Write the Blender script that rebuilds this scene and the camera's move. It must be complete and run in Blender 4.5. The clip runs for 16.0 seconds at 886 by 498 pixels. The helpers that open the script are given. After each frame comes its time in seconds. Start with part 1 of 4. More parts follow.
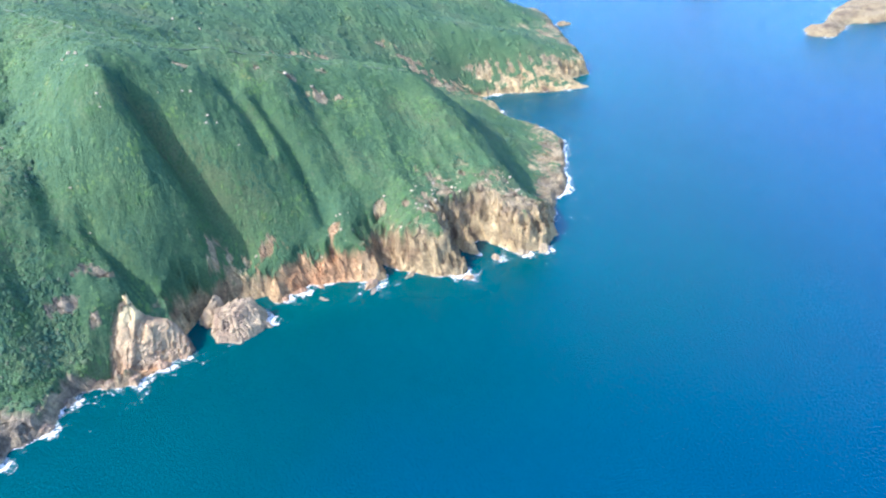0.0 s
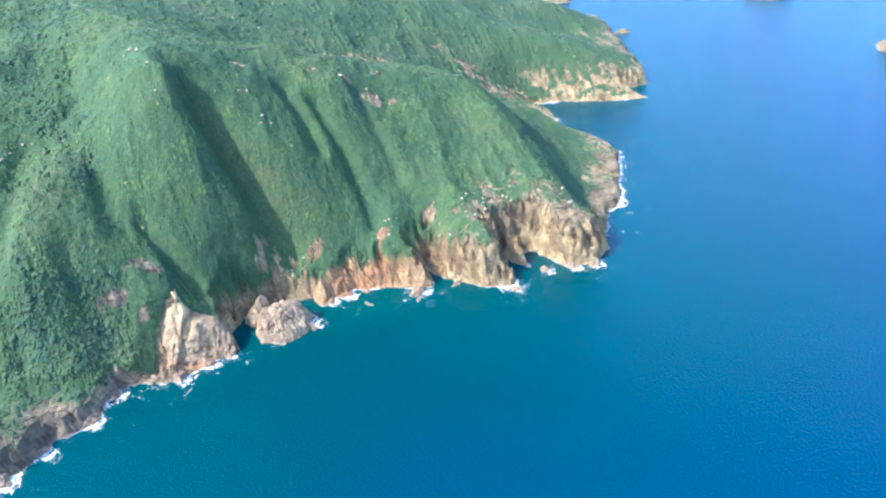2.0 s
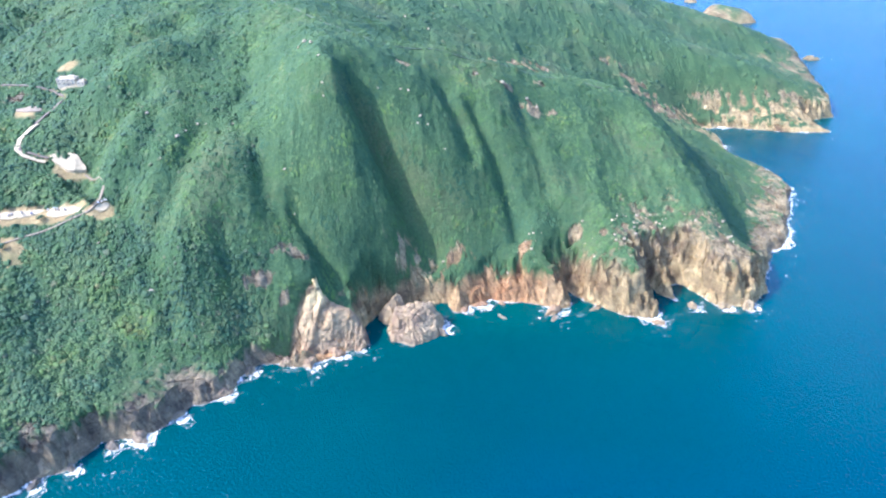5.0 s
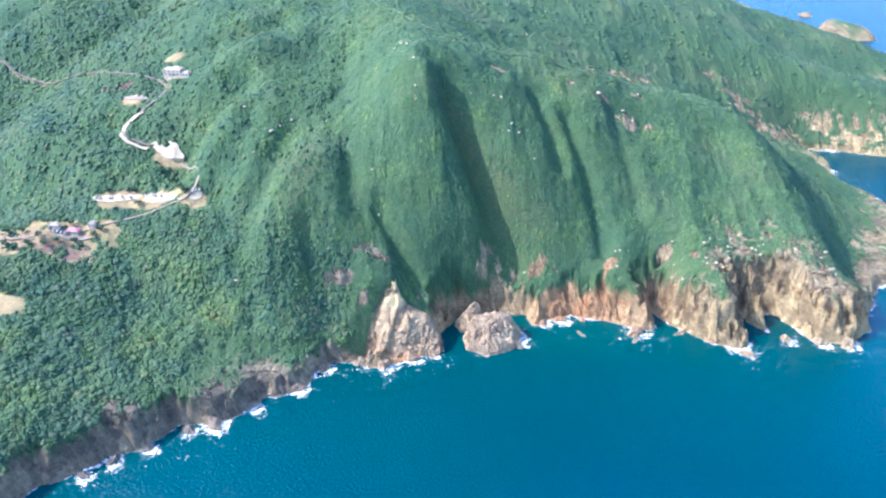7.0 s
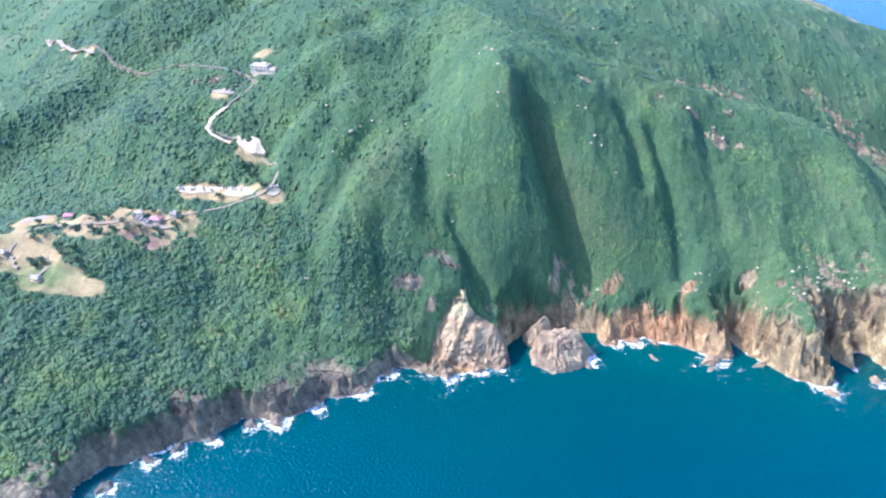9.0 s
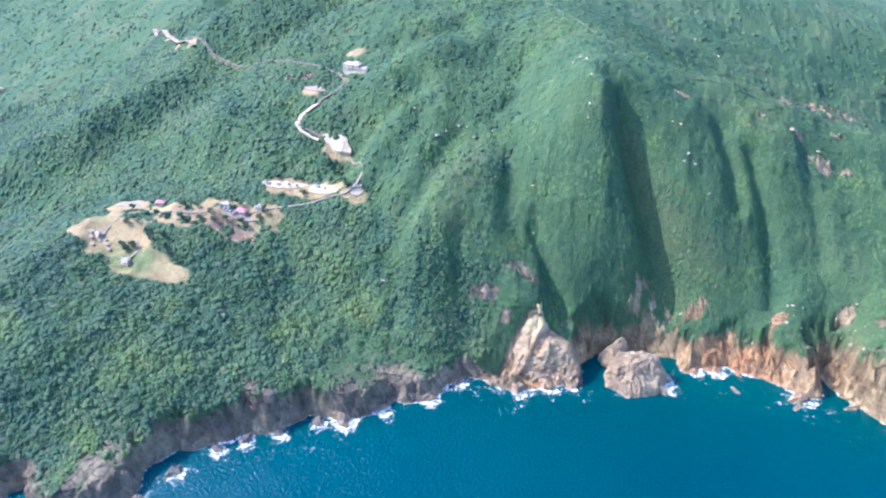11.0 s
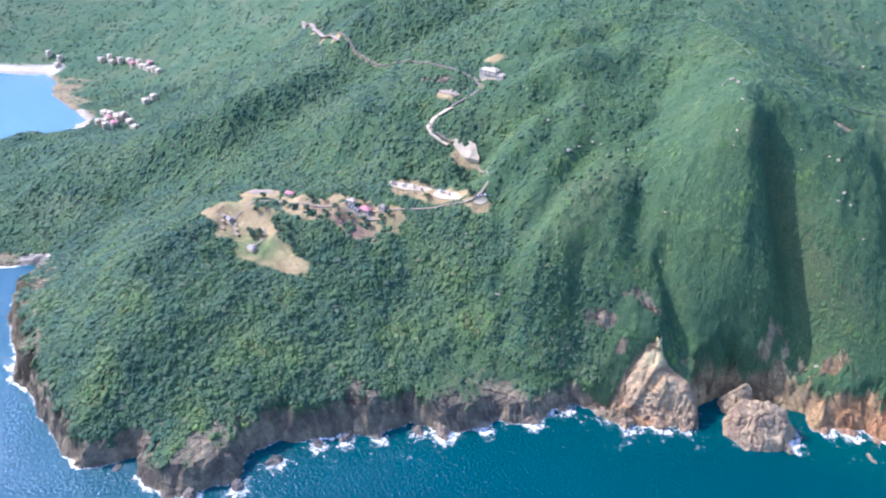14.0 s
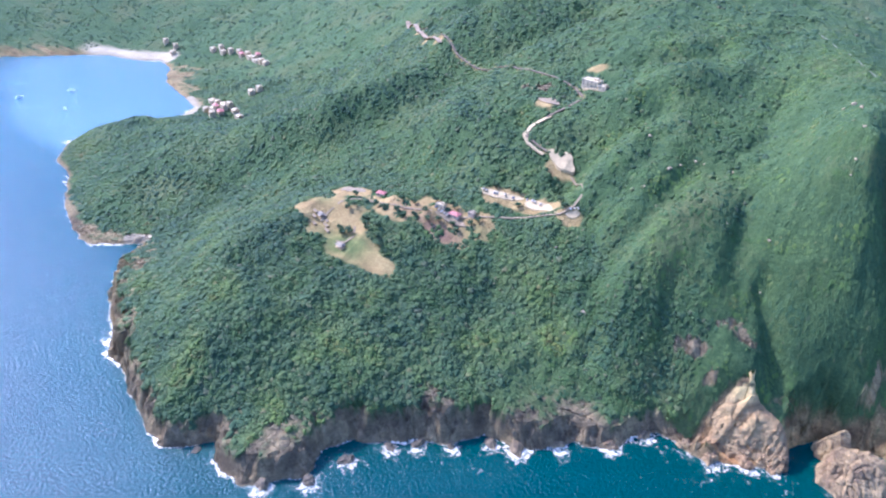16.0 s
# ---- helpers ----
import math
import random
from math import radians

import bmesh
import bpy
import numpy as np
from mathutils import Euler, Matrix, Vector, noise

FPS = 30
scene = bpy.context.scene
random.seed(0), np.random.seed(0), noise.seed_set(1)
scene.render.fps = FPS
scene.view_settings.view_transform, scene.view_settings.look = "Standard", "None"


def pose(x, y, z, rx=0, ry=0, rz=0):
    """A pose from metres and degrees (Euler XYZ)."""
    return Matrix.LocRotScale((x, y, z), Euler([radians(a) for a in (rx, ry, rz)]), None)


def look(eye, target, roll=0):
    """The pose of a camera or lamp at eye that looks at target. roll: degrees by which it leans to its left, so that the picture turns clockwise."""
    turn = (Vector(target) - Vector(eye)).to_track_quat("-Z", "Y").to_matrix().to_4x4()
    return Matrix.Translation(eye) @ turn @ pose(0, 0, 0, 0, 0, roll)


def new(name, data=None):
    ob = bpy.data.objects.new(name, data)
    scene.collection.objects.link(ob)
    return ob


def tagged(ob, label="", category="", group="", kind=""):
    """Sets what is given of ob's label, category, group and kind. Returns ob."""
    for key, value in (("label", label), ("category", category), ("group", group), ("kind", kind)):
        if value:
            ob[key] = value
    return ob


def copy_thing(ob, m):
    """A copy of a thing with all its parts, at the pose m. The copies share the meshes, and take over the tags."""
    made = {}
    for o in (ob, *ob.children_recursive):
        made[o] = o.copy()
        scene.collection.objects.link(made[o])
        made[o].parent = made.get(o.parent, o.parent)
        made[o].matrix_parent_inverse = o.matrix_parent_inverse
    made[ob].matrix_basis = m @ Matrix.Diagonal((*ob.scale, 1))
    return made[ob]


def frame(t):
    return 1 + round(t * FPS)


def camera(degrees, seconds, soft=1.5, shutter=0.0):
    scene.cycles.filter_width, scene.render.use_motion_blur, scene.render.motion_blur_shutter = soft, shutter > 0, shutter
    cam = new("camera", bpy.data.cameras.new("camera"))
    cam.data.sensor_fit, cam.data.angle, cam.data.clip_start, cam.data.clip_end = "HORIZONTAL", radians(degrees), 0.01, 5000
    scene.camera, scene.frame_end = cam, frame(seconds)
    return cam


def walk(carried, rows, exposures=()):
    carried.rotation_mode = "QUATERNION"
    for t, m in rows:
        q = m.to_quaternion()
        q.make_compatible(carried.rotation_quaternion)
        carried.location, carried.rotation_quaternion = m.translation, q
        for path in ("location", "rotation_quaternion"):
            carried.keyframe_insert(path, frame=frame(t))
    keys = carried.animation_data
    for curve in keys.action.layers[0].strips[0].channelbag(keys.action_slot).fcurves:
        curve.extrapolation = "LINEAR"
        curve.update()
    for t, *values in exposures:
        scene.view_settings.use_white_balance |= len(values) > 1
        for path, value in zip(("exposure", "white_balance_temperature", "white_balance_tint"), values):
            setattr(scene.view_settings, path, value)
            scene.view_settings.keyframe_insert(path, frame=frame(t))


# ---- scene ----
cam = camera(60.61, 16.0, 2.2)
# seconds, eye in metres, then heading to the left of +y, pitch and roll in degrees
FLIGHT = [
    (0.0, -14.4, -49.3, 449.0, -26.38, -30.64, -2.51),
    (0.5, -13.9, -46.0, 449.5, -26.44, -30.62, -2.41),
    (1.0, -13.1, -42.7, 449.9, -25.94, -30.58, -2.32),
    (1.5, -12.0, -39.5, 450.0, -24.43, -30.49, -2.17),
    (2.0, -10.6, -36.4, 449.9, -22.35, -30.37, -1.96),
    (2.5, -9.0, -33.5, 449.5, -20.26, -30.25, -1.77),
    (3.0, -7.6, -30.6, 448.9, -18.17, -30.12, -1.69),
    (3.5, -6.3, -27.7, 448.3, -16.08, -30.00, -1.55),
    (4.0, -5.1, -24.8, 447.8, -14.03, -29.86, -1.41),
    (4.5, -4.3, -21.7, 447.6, -11.98, -29.76, -1.24),
    (7.0, -1.0, -7.1, 449.2, -2.77, -29.52, -0.55),
    (7.5, -0.5, -3.7, 449.6, -1.21, -29.49, -0.40),
    (8.0, 0.0, 0.0, 450.0, 0.40, -29.49, -0.23),
    (8.5, 0.6, 3.8, 450.6, 2.01, -29.51, -0.12),
    (9.0, 1.0, 7.5, 451.4, 3.65, -29.52, -0.01),
    (11.5, 1.4, 25.0, 456.4, 12.45, -29.75, 0.58),
    (12.0, 1.0, 28.5, 457.2, 14.23, -29.79, 0.63),
    (12.5, 0.1, 32.1, 457.6, 15.95, -29.83, 0.76),
    (13.0, -1.1, 35.5, 458.0, 17.68, -29.85, 0.90),
    (13.5, -2.4, 38.6, 458.4, 19.37, -29.87, 1.04),
    (14.0, -3.9, 41.4, 458.8, 21.00, -29.89, 1.23),
    (14.5, -5.4, 44.0, 459.4, 22.76, -29.91, 1.39),
    (15.0, -6.8, 46.6, 460.0, 24.67, -29.95, 1.52),
    (15.5, -8.0, 49.3, 460.6, 26.66, -29.99, 1.66),
    (16.0, -9.2, 52.2, 461.0, 28.57, -30.05, 1.76),
]
ROWS = []
for t, ex, ey, ez, yaw, pitch, roll in FLIGHT:
    a, b = radians(yaw), radians(pitch)
    ahead = Vector((-math.sin(a) * math.cos(b), math.cos(a) * math.cos(b), math.sin(b)))
    ROWS.append((t, look((ex, ey, ez), Vector((ex, ey, ez)) + 100 * ahead, roll)))
walk(cam, ROWS, [(0.0, 2.00, 4010, 24), (10.0, 1.90, 3900, 29), (16.0, 1.49, 4060, 33)])

# ---- light ----
SUN_HEADING, SUN_HEIGHT = 89.0, 44.0  # degrees to the left of +y, and above the sea
a, b = radians(SUN_HEADING), radians(SUN_HEIGHT)
SUN_WAY = Vector((-math.sin(a) * math.cos(b), math.cos(a) * math.cos(b), math.sin(b)))
world = bpy.data.worlds.new("sky")
scene.world = world
world.use_nodes = True
sky = world.node_tree.nodes.new("ShaderNodeTexSky")
sky.sky_type, sky.sun_disc = "NISHITA", False
sky.sun_elevation, sky.sun_rotation = radians(SUN_HEIGHT), math.atan2(SUN_WAY.x, SUN_WAY.y)
sky.air_density, sky.dust_density, sky.ozone_density = 1.2, 2.3, 1.7
world.node_tree.links.new(sky.outputs[0], world.node_tree.nodes["Background"].inputs[0])
world.node_tree.nodes["Background"].inputs[1].default_value = 0.15
sun = new("sun", bpy.data.lights.new("sun", "SUN"))
sun.data.energy, sun.data.angle, sun.data.color = 3.0, radians(0.6), (1.0, 0.86, 0.56)
sun.matrix_world = look(SUN_WAY * 1000, (0, 0, 0))

# ---- numbers and noise ----


def lattice(ix, iy, seed):
    """A number from 0 to 1 for each whole-number place."""
    n = (ix.astype(np.int64) * 374761393 + iy.astype(np.int64) * 668265263 + seed * 1442695041) & 0xFFFFFFFF
    n = ((n ^ (n >> 13)) * 1274126177) & 0xFFFFFFFF
    return ((n ^ (n >> 16)) & 0xFFFFFF) / float(0xFFFFFF)


def smooth_noise(x, y, seed=0):
    """Value noise from -1 to 1 with cells of one unit."""
    x, y = np.asarray(x, float), np.asarray(y, float)
    ix, iy = np.floor(x), np.floor(y)
    u, v = x - ix, y - iy
    u, v = u * u * u * (u * (u * 6 - 15) + 10), v * v * v * (v * (v * 6 - 15) + 10)
    p = lattice(ix, iy, seed) * (1 - u) + lattice(ix + 1, iy, seed) * u
    q = lattice(ix, iy + 1, seed) * (1 - u) + lattice(ix + 1, iy + 1, seed) * u
    return 2 * (p * (1 - v) + q * v) - 1


def fractal(x, y, size, octaves=4, seed=0):
    """Layered noise whose largest features are size metres wide."""
    total, gain, f = 0.0, 1.0, 1.0 / size
    for n in range(octaves):
        total = total + gain * smooth_noise(x * f + 17.3 * n, y * f - 9.1 * n, seed + n)
        gain, f = gain * 0.5, f * 2.03
    return total / 1.6


def ridged(x, y, size, octaves=3, seed=0):
    """Sharp-edged noise from 0 to 1."""
    total, gain, f = 0.0, 0.6, 1.0 / size
    for n in range(octaves):
        total = total + gain * (1 - np.abs(smooth_noise(x * f + 5.7 * n, y * f + 3.3 * n, seed + n)))
        gain, f = gain * 0.5, f * 2.1
    return total


def step(lo, hi, v):
    """0 below lo, 1 above hi, smooth between."""
    s = np.clip((v - lo) / (hi - lo), 0, 1)
    return s * s * (3 - 2 * s)


def blocks(p, size, seed=0):
    """Jointed rock in space: for each point the random number of its block, and how near the joint is (0 at it, 1 inside)."""
    q = p / np.array(size)
    base = np.floor(q)
    first, second, number = np.full(len(q), 9.0), np.full(len(q), 9.0), np.zeros(len(q))
    for dx in (-1, 0, 1):
        for dy in (-1, 0, 1):
            for dz in (-1, 0, 1):
                c = base + (dx, dy, dz)
                k = c[:, 2] * 57 + seed
                jx, jy, jz = lattice(c[:, 0] + k * 3, c[:, 1], 11), lattice(c[:, 0], c[:, 1] + k * 5, 12), lattice(c[:, 0] + k, c[:, 1] - k, 13)
                far = np.linalg.norm(c + np.c_[jx, jy, jz] * 0.9 - q, axis=1)
                nearer = far < first
                second = np.where(nearer, first, np.minimum(second, far))
                number = np.where(nearer, lattice(c[:, 0] - k * 2, c[:, 1] + k, 14), number)
                first = np.where(nearer, far, first)
    return number, np.clip((second - first) / 0.35, 0, 1)


def resampled(line, gap):
    """Points every gap metres along a polyline of any dimension."""
    line = np.array(line, float)
    out = [line[:1]]
    for p, q in zip(line[:-1], line[1:]):
        n = max(1, int(np.linalg.norm((q - p)[:2]) / gap))
        out.append(p + (q - p) * (np.arange(1, n + 1) / n)[:, None])
    return np.concatenate(out)


# ---- the lie of the land ----
# shorelines, from the bay round the cape and along the cliffs: x, y, height of the rock edge
BAY_SHORE = [(-2700, 0, 10), (-1800, 740, 10), (-1500, 1000, 8), (-1396, 1083, 2), (-1307, 1092, 2), (-1262, 1118, 2), (-1200, 1085, 4),
             (-1150, 1030, 5), (-1060, 985, 3), (-1000, 950, 2), (-985, 905, 3), (-1010, 850, 3), (-1042, 795, 3), (-1040, 730, 3),
             (-1003, 682, 3), (-939, 651, 3), (-869, 592, 3), (-778, 541, 3), (-749, 538, 3), (-721, 566, 3), (-700, 572, 5), (-682, 536, 17)]
CAPE_SHORE = [(-670, 502, 23), (-622, 454, 25), (-560, 404, 24), (-490, 375, 19), (-452, 352, 15), (-428, 345, 15), (-409, 357, 14),
              (-393, 372, 16), (-380, 354, 14), (-346, 345, 15), (-326, 360, 16), (-309, 379, 17), (-312, 410, 19), (-295, 435, 21),
              (-272, 444, 22), (-253, 460, 24), (-222, 470, 23), (-204, 491, 20), (-179, 492, 18), (-156, 502, 17), (-137, 530, 16)]
COVE_SHORE = [(-109, 538, 12), (-91, 560, 12), (-76, 576, 13), (-36, 563, 10), (-12, 574, 9), (22, 588, 12), (28, 612, 26), (42, 634, 26), (64, 642, 22),
              (97, 645, 15), (116, 643, 15), (123, 623, 14), (163, 638, 19), (193, 628, 21), (224, 606, 19), (241, 607, 18), (248, 640, 24),
              (257, 612, 38), (289, 577, 42), (316, 564, 42), (322, 574, 42), (329, 612, 44), (337, 624, 46), (343, 600, 46), (351, 592, 44), (358, 622, 46), (368, 626, 46), (378, 600, 44), (388, 582, 38), (421, 571, 42), (457, 591, 38)]
FAR_SHORE = [(473, 625, 16), (500, 660, 9), (550, 707, 8), (625, 817, 8), (623, 880, 8), (603, 931, 8), (612, 1000, 16), (606, 1062, 6),
             (654, 1053, 5), (742, 1012, 5), (808, 997, 3), (799, 1050, 20), (855, 1056, 22), (880, 1120, 26), (923, 1238, 30), (975, 1350, 26),
             (1024, 1474, 16), (958, 1559, 16), (935, 1700, 20), (900, 2050, 20), (850, 2700, 20), (-2700, 2700, 60)]
MAINLAND = BAY_SHORE + CAPE_SHORE + COVE_SHORE + FAR_SHORE
ISLANDS = [
    [(1423, 1053, 6), (1378, 1008, 7), (1401, 965, 8), (1450, 990, 7), (1515, 1021, 9), (1560, 995, 12), (1640, 960, 12), (1780, 1050, 14), (1720, 1150, 14), (1593, 1114, 10), (1503, 1062, 8), (1460, 1040, 6)],
    [(1470, 1500, 8), (1530, 1440, 8), (1640, 1470, 10), (1600, 1560, 10)],
    [(975, 1720, 14), (1000, 1690, 12), (1080, 1690, 12), (1100, 1760, 14), (1050, 1860, 14), (1000, 1800, 14)],
    [(1015, 1960, 6), (1050, 1930, 6), (1060, 1980, 6)],
    [(1000, 1385, 5), (1018, 1368, 6), (1042, 1370, 5), (1030, 1392, 5)],
]
RIDGES = [
    # the crest of the mountain, down to the cliffs
    [(462, 668, 19), (488, 712, 15), (526, 770, 14), (574, 830, 14), (580, 890, 16)],
    [(-300, 1500, 290), (-150, 1200, 278), (-60, 1000, 262), (-10, 915, 252), (22, 868, 245), (70, 830, 230), (129, 832, 220), (187, 832, 205), (254, 836, 182),
     (320, 836, 168), (378, 822, 156), (402, 770, 124), (416, 722, 92), (430, 660, 62)],
    # spurs from the crest to the shore
    [(22, 868, 245), (3, 770, 251), (11, 738, 233), (27, 708, 184), (41, 693, 150), (54, 679, 118), (64, 666, 86), (70, 655, 54)],
    [(58, 762, 222), (71, 730, 183), (87, 708, 149), (101, 688, 109), (114, 670, 60)],
    [(129, 832, 220), (126, 772, 197), (128, 736, 171), (135, 706, 139), (140, 682, 98), (146, 662, 52)],
    [(187, 832, 205), (200, 760, 165), (212, 700, 98), (222, 655, 62)],
    [(300, 836, 172), (292, 770, 140), (288, 705, 94), (290, 650, 62), (296, 610, 48)],
    [(-60, 1000, 262), (-108, 900, 232), (-112, 800, 200), (-108, 740, 176), (-112, 692, 158), (-124, 645, 136), (-134, 615, 104), (-126, 586, 52)],
    [(-108, 900, 232), (-165, 845, 228), (-186, 770, 204), (-196, 725, 182), (-208, 690, 142)],
    [(-112, 692, 158), (-72, 668, 130), (-44, 634, 94), (-26, 612, 66), (-20, 604, 56)],
    [(-21, 616, 60), (-15, 601, 26), (-9, 588, 6)],
    # the plateau of the cape
    [(-215, 672, 128), (-275, 676, 112), (-330, 655, 110), (-390, 642, 110), (-440, 632, 108), (-490, 575, 97), (-498, 500, 86), (-455, 432, 66), (-420, 395, 42)],
    [(-440, 632, 108), (-457, 601, 92), (-400, 575, 84), (-357, 545, 72), (-340, 505, 60), (-305, 453, 42)],
    # the wooded ridge behind the cape and the slopes over the bay
    [(-1008, 745, 26), (-965, 790, 40), (-880, 805, 46), (-780, 785, 62), (-680, 782, 95), (-590, 792, 128), (-500, 850, 162), (-404, 830, 176), (-300, 835, 196), (-165, 845, 228)],
    [(-404, 830, 176), (-390, 750, 160), (-330, 710, 142)],
    [(-585, 1007, 192), (-470, 930, 196), (-368, 880, 204)],
    [(-585, 1007, 192), (-560, 1200, 250), (-420, 1400, 290)],
    [(-560, 1200, 250), (-750, 1350, 200), (-950, 1500, 190)],
    [(-1400, 1300, 50), (-1700, 1500, 120), (-2300, 1500, 160)],
    [(-2300, 700, 80), (-2500, 1000, 130)],
    # the hill beyond the crest
    [(-150, 1200, 278), (120, 1180, 236), (330, 1230, 200), (520, 1330, 168), (700, 1420, 120), (850, 1480, 70), (950, 1520, 30)],
    [(330, 1230, 200), (520, 1180, 130), (700, 1130, 80), (800, 1090, 48)],
    [(700, 1420, 120), (860, 1350, 70)],
]
GULLIES = [
    [(34, 772, 243), (40, 752, 213), (53, 722, 157), (69, 698, 108), (85, 678, 64), (97, 660, 26)],
    [(150, 790, 194), (158, 740, 158), (168, 700, 108), (178, 660, 48)],
    [(240, 790, 164), (246, 730, 124), (252, 680, 74), (248, 658, 46)],
    [(350, 800, 140), (352, 740, 100), (350, 680, 64), (342, 635, 48)],
    [(-50, 800, 206), (-60, 740, 176), (-66, 700, 146), (-30, 645, 88), (-8, 626, 58), (6, 612, 38)],
    [(-92, 650, 124), (-92, 620, 86), (-84, 596, 38)],
    [(-235, 770, 160), (-226, 720, 142), (-203, 677, 126), (-186, 636, 98), (-168, 604, 64), (-152, 578, 38), (-134, 556, 18)],
    [(-260, 600, 58), (-240, 560, 44), (-220, 520, 38), (-190, 505, 28)],
    [(-715, 580, 4), (-640, 600, 24), (-585, 655, 58), (-520, 715, 88), (-470, 748, 106), (-400, 720, 116), (-340, 700, 122)],
    [(-960, 955, 5), (-860, 900, 22), (-720, 880, 62), (-600, 890, 118), (-500, 905, 162)],
    [(-1080, 1150, 22), (-960, 1100, 40), (-800, 1080, 80), (-660, 1080, 140)],
    [(130, 930, 190), (220, 930, 160), (330, 950, 120), (440, 1000, 76), (540, 1040, 34)],
    [(640, 1250, 96), (760, 1260, 60), (880, 1250, 36)],
]
marks = [resampled(line, 26) for line in RIDGES + GULLIES]
marks.append(resampled(MAINLAND, 30))
marks = np.concatenate(marks)
_, keep = np.unique((marks[:, :2] // 9).astype(int), axis=0, return_index=True)
marks = marks[np.sort(keep)]
ROUND = 0.11  # hundreds of metres over which crests and gullies are rounded off
span = np.linalg.norm(marks[:, None, :2] - marks[None, :, :2], axis=-1) / 100
n_marks = len(marks)
flat = np.c_[np.ones(n_marks), marks[:, :2] / 1000]
system = np.block([[-span - 0.03 * np.eye(n_marks), flat], [flat.T, np.zeros((3, 3))]])
weights = np.linalg.solve(system, np.r_[marks[:, 2], 0, 0, 0])


def hills(x, y):
    """The smooth height of the hills, by the ridges, gullies and rock edges."""
    out = np.empty(len(x))
    for s in range(0, len(x), 8000):
        px, py = x[s:s + 8000], y[s:s + 8000]
        r = np.sqrt(((px[:, None] - marks[:, 0]) ** 2 + (py[:, None] - marks[:, 1]) ** 2) / 1e4 + ROUND ** 2)
        out[s:s + 8000] = -r @ weights[:n_marks] + weights[n_marks] + (weights[n_marks + 1] * px + weights[n_marks + 2] * py) / 1000
    return out


def shore(x, y, outline):
    """Metres inland of a closed shoreline (negative at sea), and the rock edge's height at the nearest point of it."""
    ring = np.array(outline, float)
    best, edge, inside = np.full(len(x), 1e9), np.zeros(len(x)), np.zeros(len(x), bool)
    for p, q in zip(ring, np.roll(ring, -1, 0)):
        dx, dy = q[0] - p[0], q[1] - p[1]
        s = np.clip(((x - p[0]) * dx + (y - p[1]) * dy) / (dx * dx + dy * dy), 0, 1)
        far = np.hypot(x - p[0] - s * dx, y - p[1] - s * dy)
        near = far < best
        best = np.where(near, far, best)
        edge = np.where(near, p[2] + s * (q[2] - p[2]), edge)
        if dy:
            inside ^= ((p[1] > y) != (q[1] > y)) & (x < p[0] + (y - p[1]) * dx / dy)
    return np.where(inside, best, -best), edge


# bare rock on the slopes: x, y, radius
SCARS = [(85, 665, 11), (93, 654, 12), (-40, 633, 8), (-72, 614, 9), (-52, 603, 8), (250, 783, 12), (262, 664, 7), (298, 650, 8), (128, 660, 8),
         (184, 806, 5), (212, 798, 5), (264, 822, 5), (255, 1000, 15), (300, 1015, 13), (330, 1025, 12), (500, 1085, 14), (512, 1062, 16), (530, 1048, 18), (556, 1046, 20), (582, 1056, 18), (690, 1052, 34), (760, 1050, 34), (640, 1085, 16), (470, 1110, 10),
         (330, 634, 8), (368, 630, 8), (402, 622, 8), (206, 655, 7), (-318, 835, 9), (-566, 1010, 9), (98, 790, 5)]
CLEARINGS = [(-460, 608, 27, 26), (-430, 600, 38, 27), (-398, 576, 34, 19), (-370, 570, 24, 12), (-446, 650, 24, 15), (-400, 645, 34, 9), (-350, 646, 24, 9), (-300, 660, 13, 6), (-348, 661, 15, 5), (-372, 652, 14, 5), (-322, 641, 14, 6),
             (-316, 653, 26, 12), (-328, 632, 28, 10), (-340, 656, 34, 11), (-300, 646, 20, 9), (-386, 640, 24, 9), (-456, 652, 26, 14), (-352, 640, 40, 14), (-380, 628, 26, 9), (-296, 652, 18, 10), (-285, 686, 34, 9), (-250, 684, 26, 8), (-214, 676, 16, 8), (-249, 737, 18, 8), (-265, 866, 13, 8), (-300, 806, 14, 8), (-505, 930, 9, 6), (-534, 957, 9, 6), (-568, 990, 8, 8), (-600, 1030, 7, 11), (-640, 1082, 7, 15)]

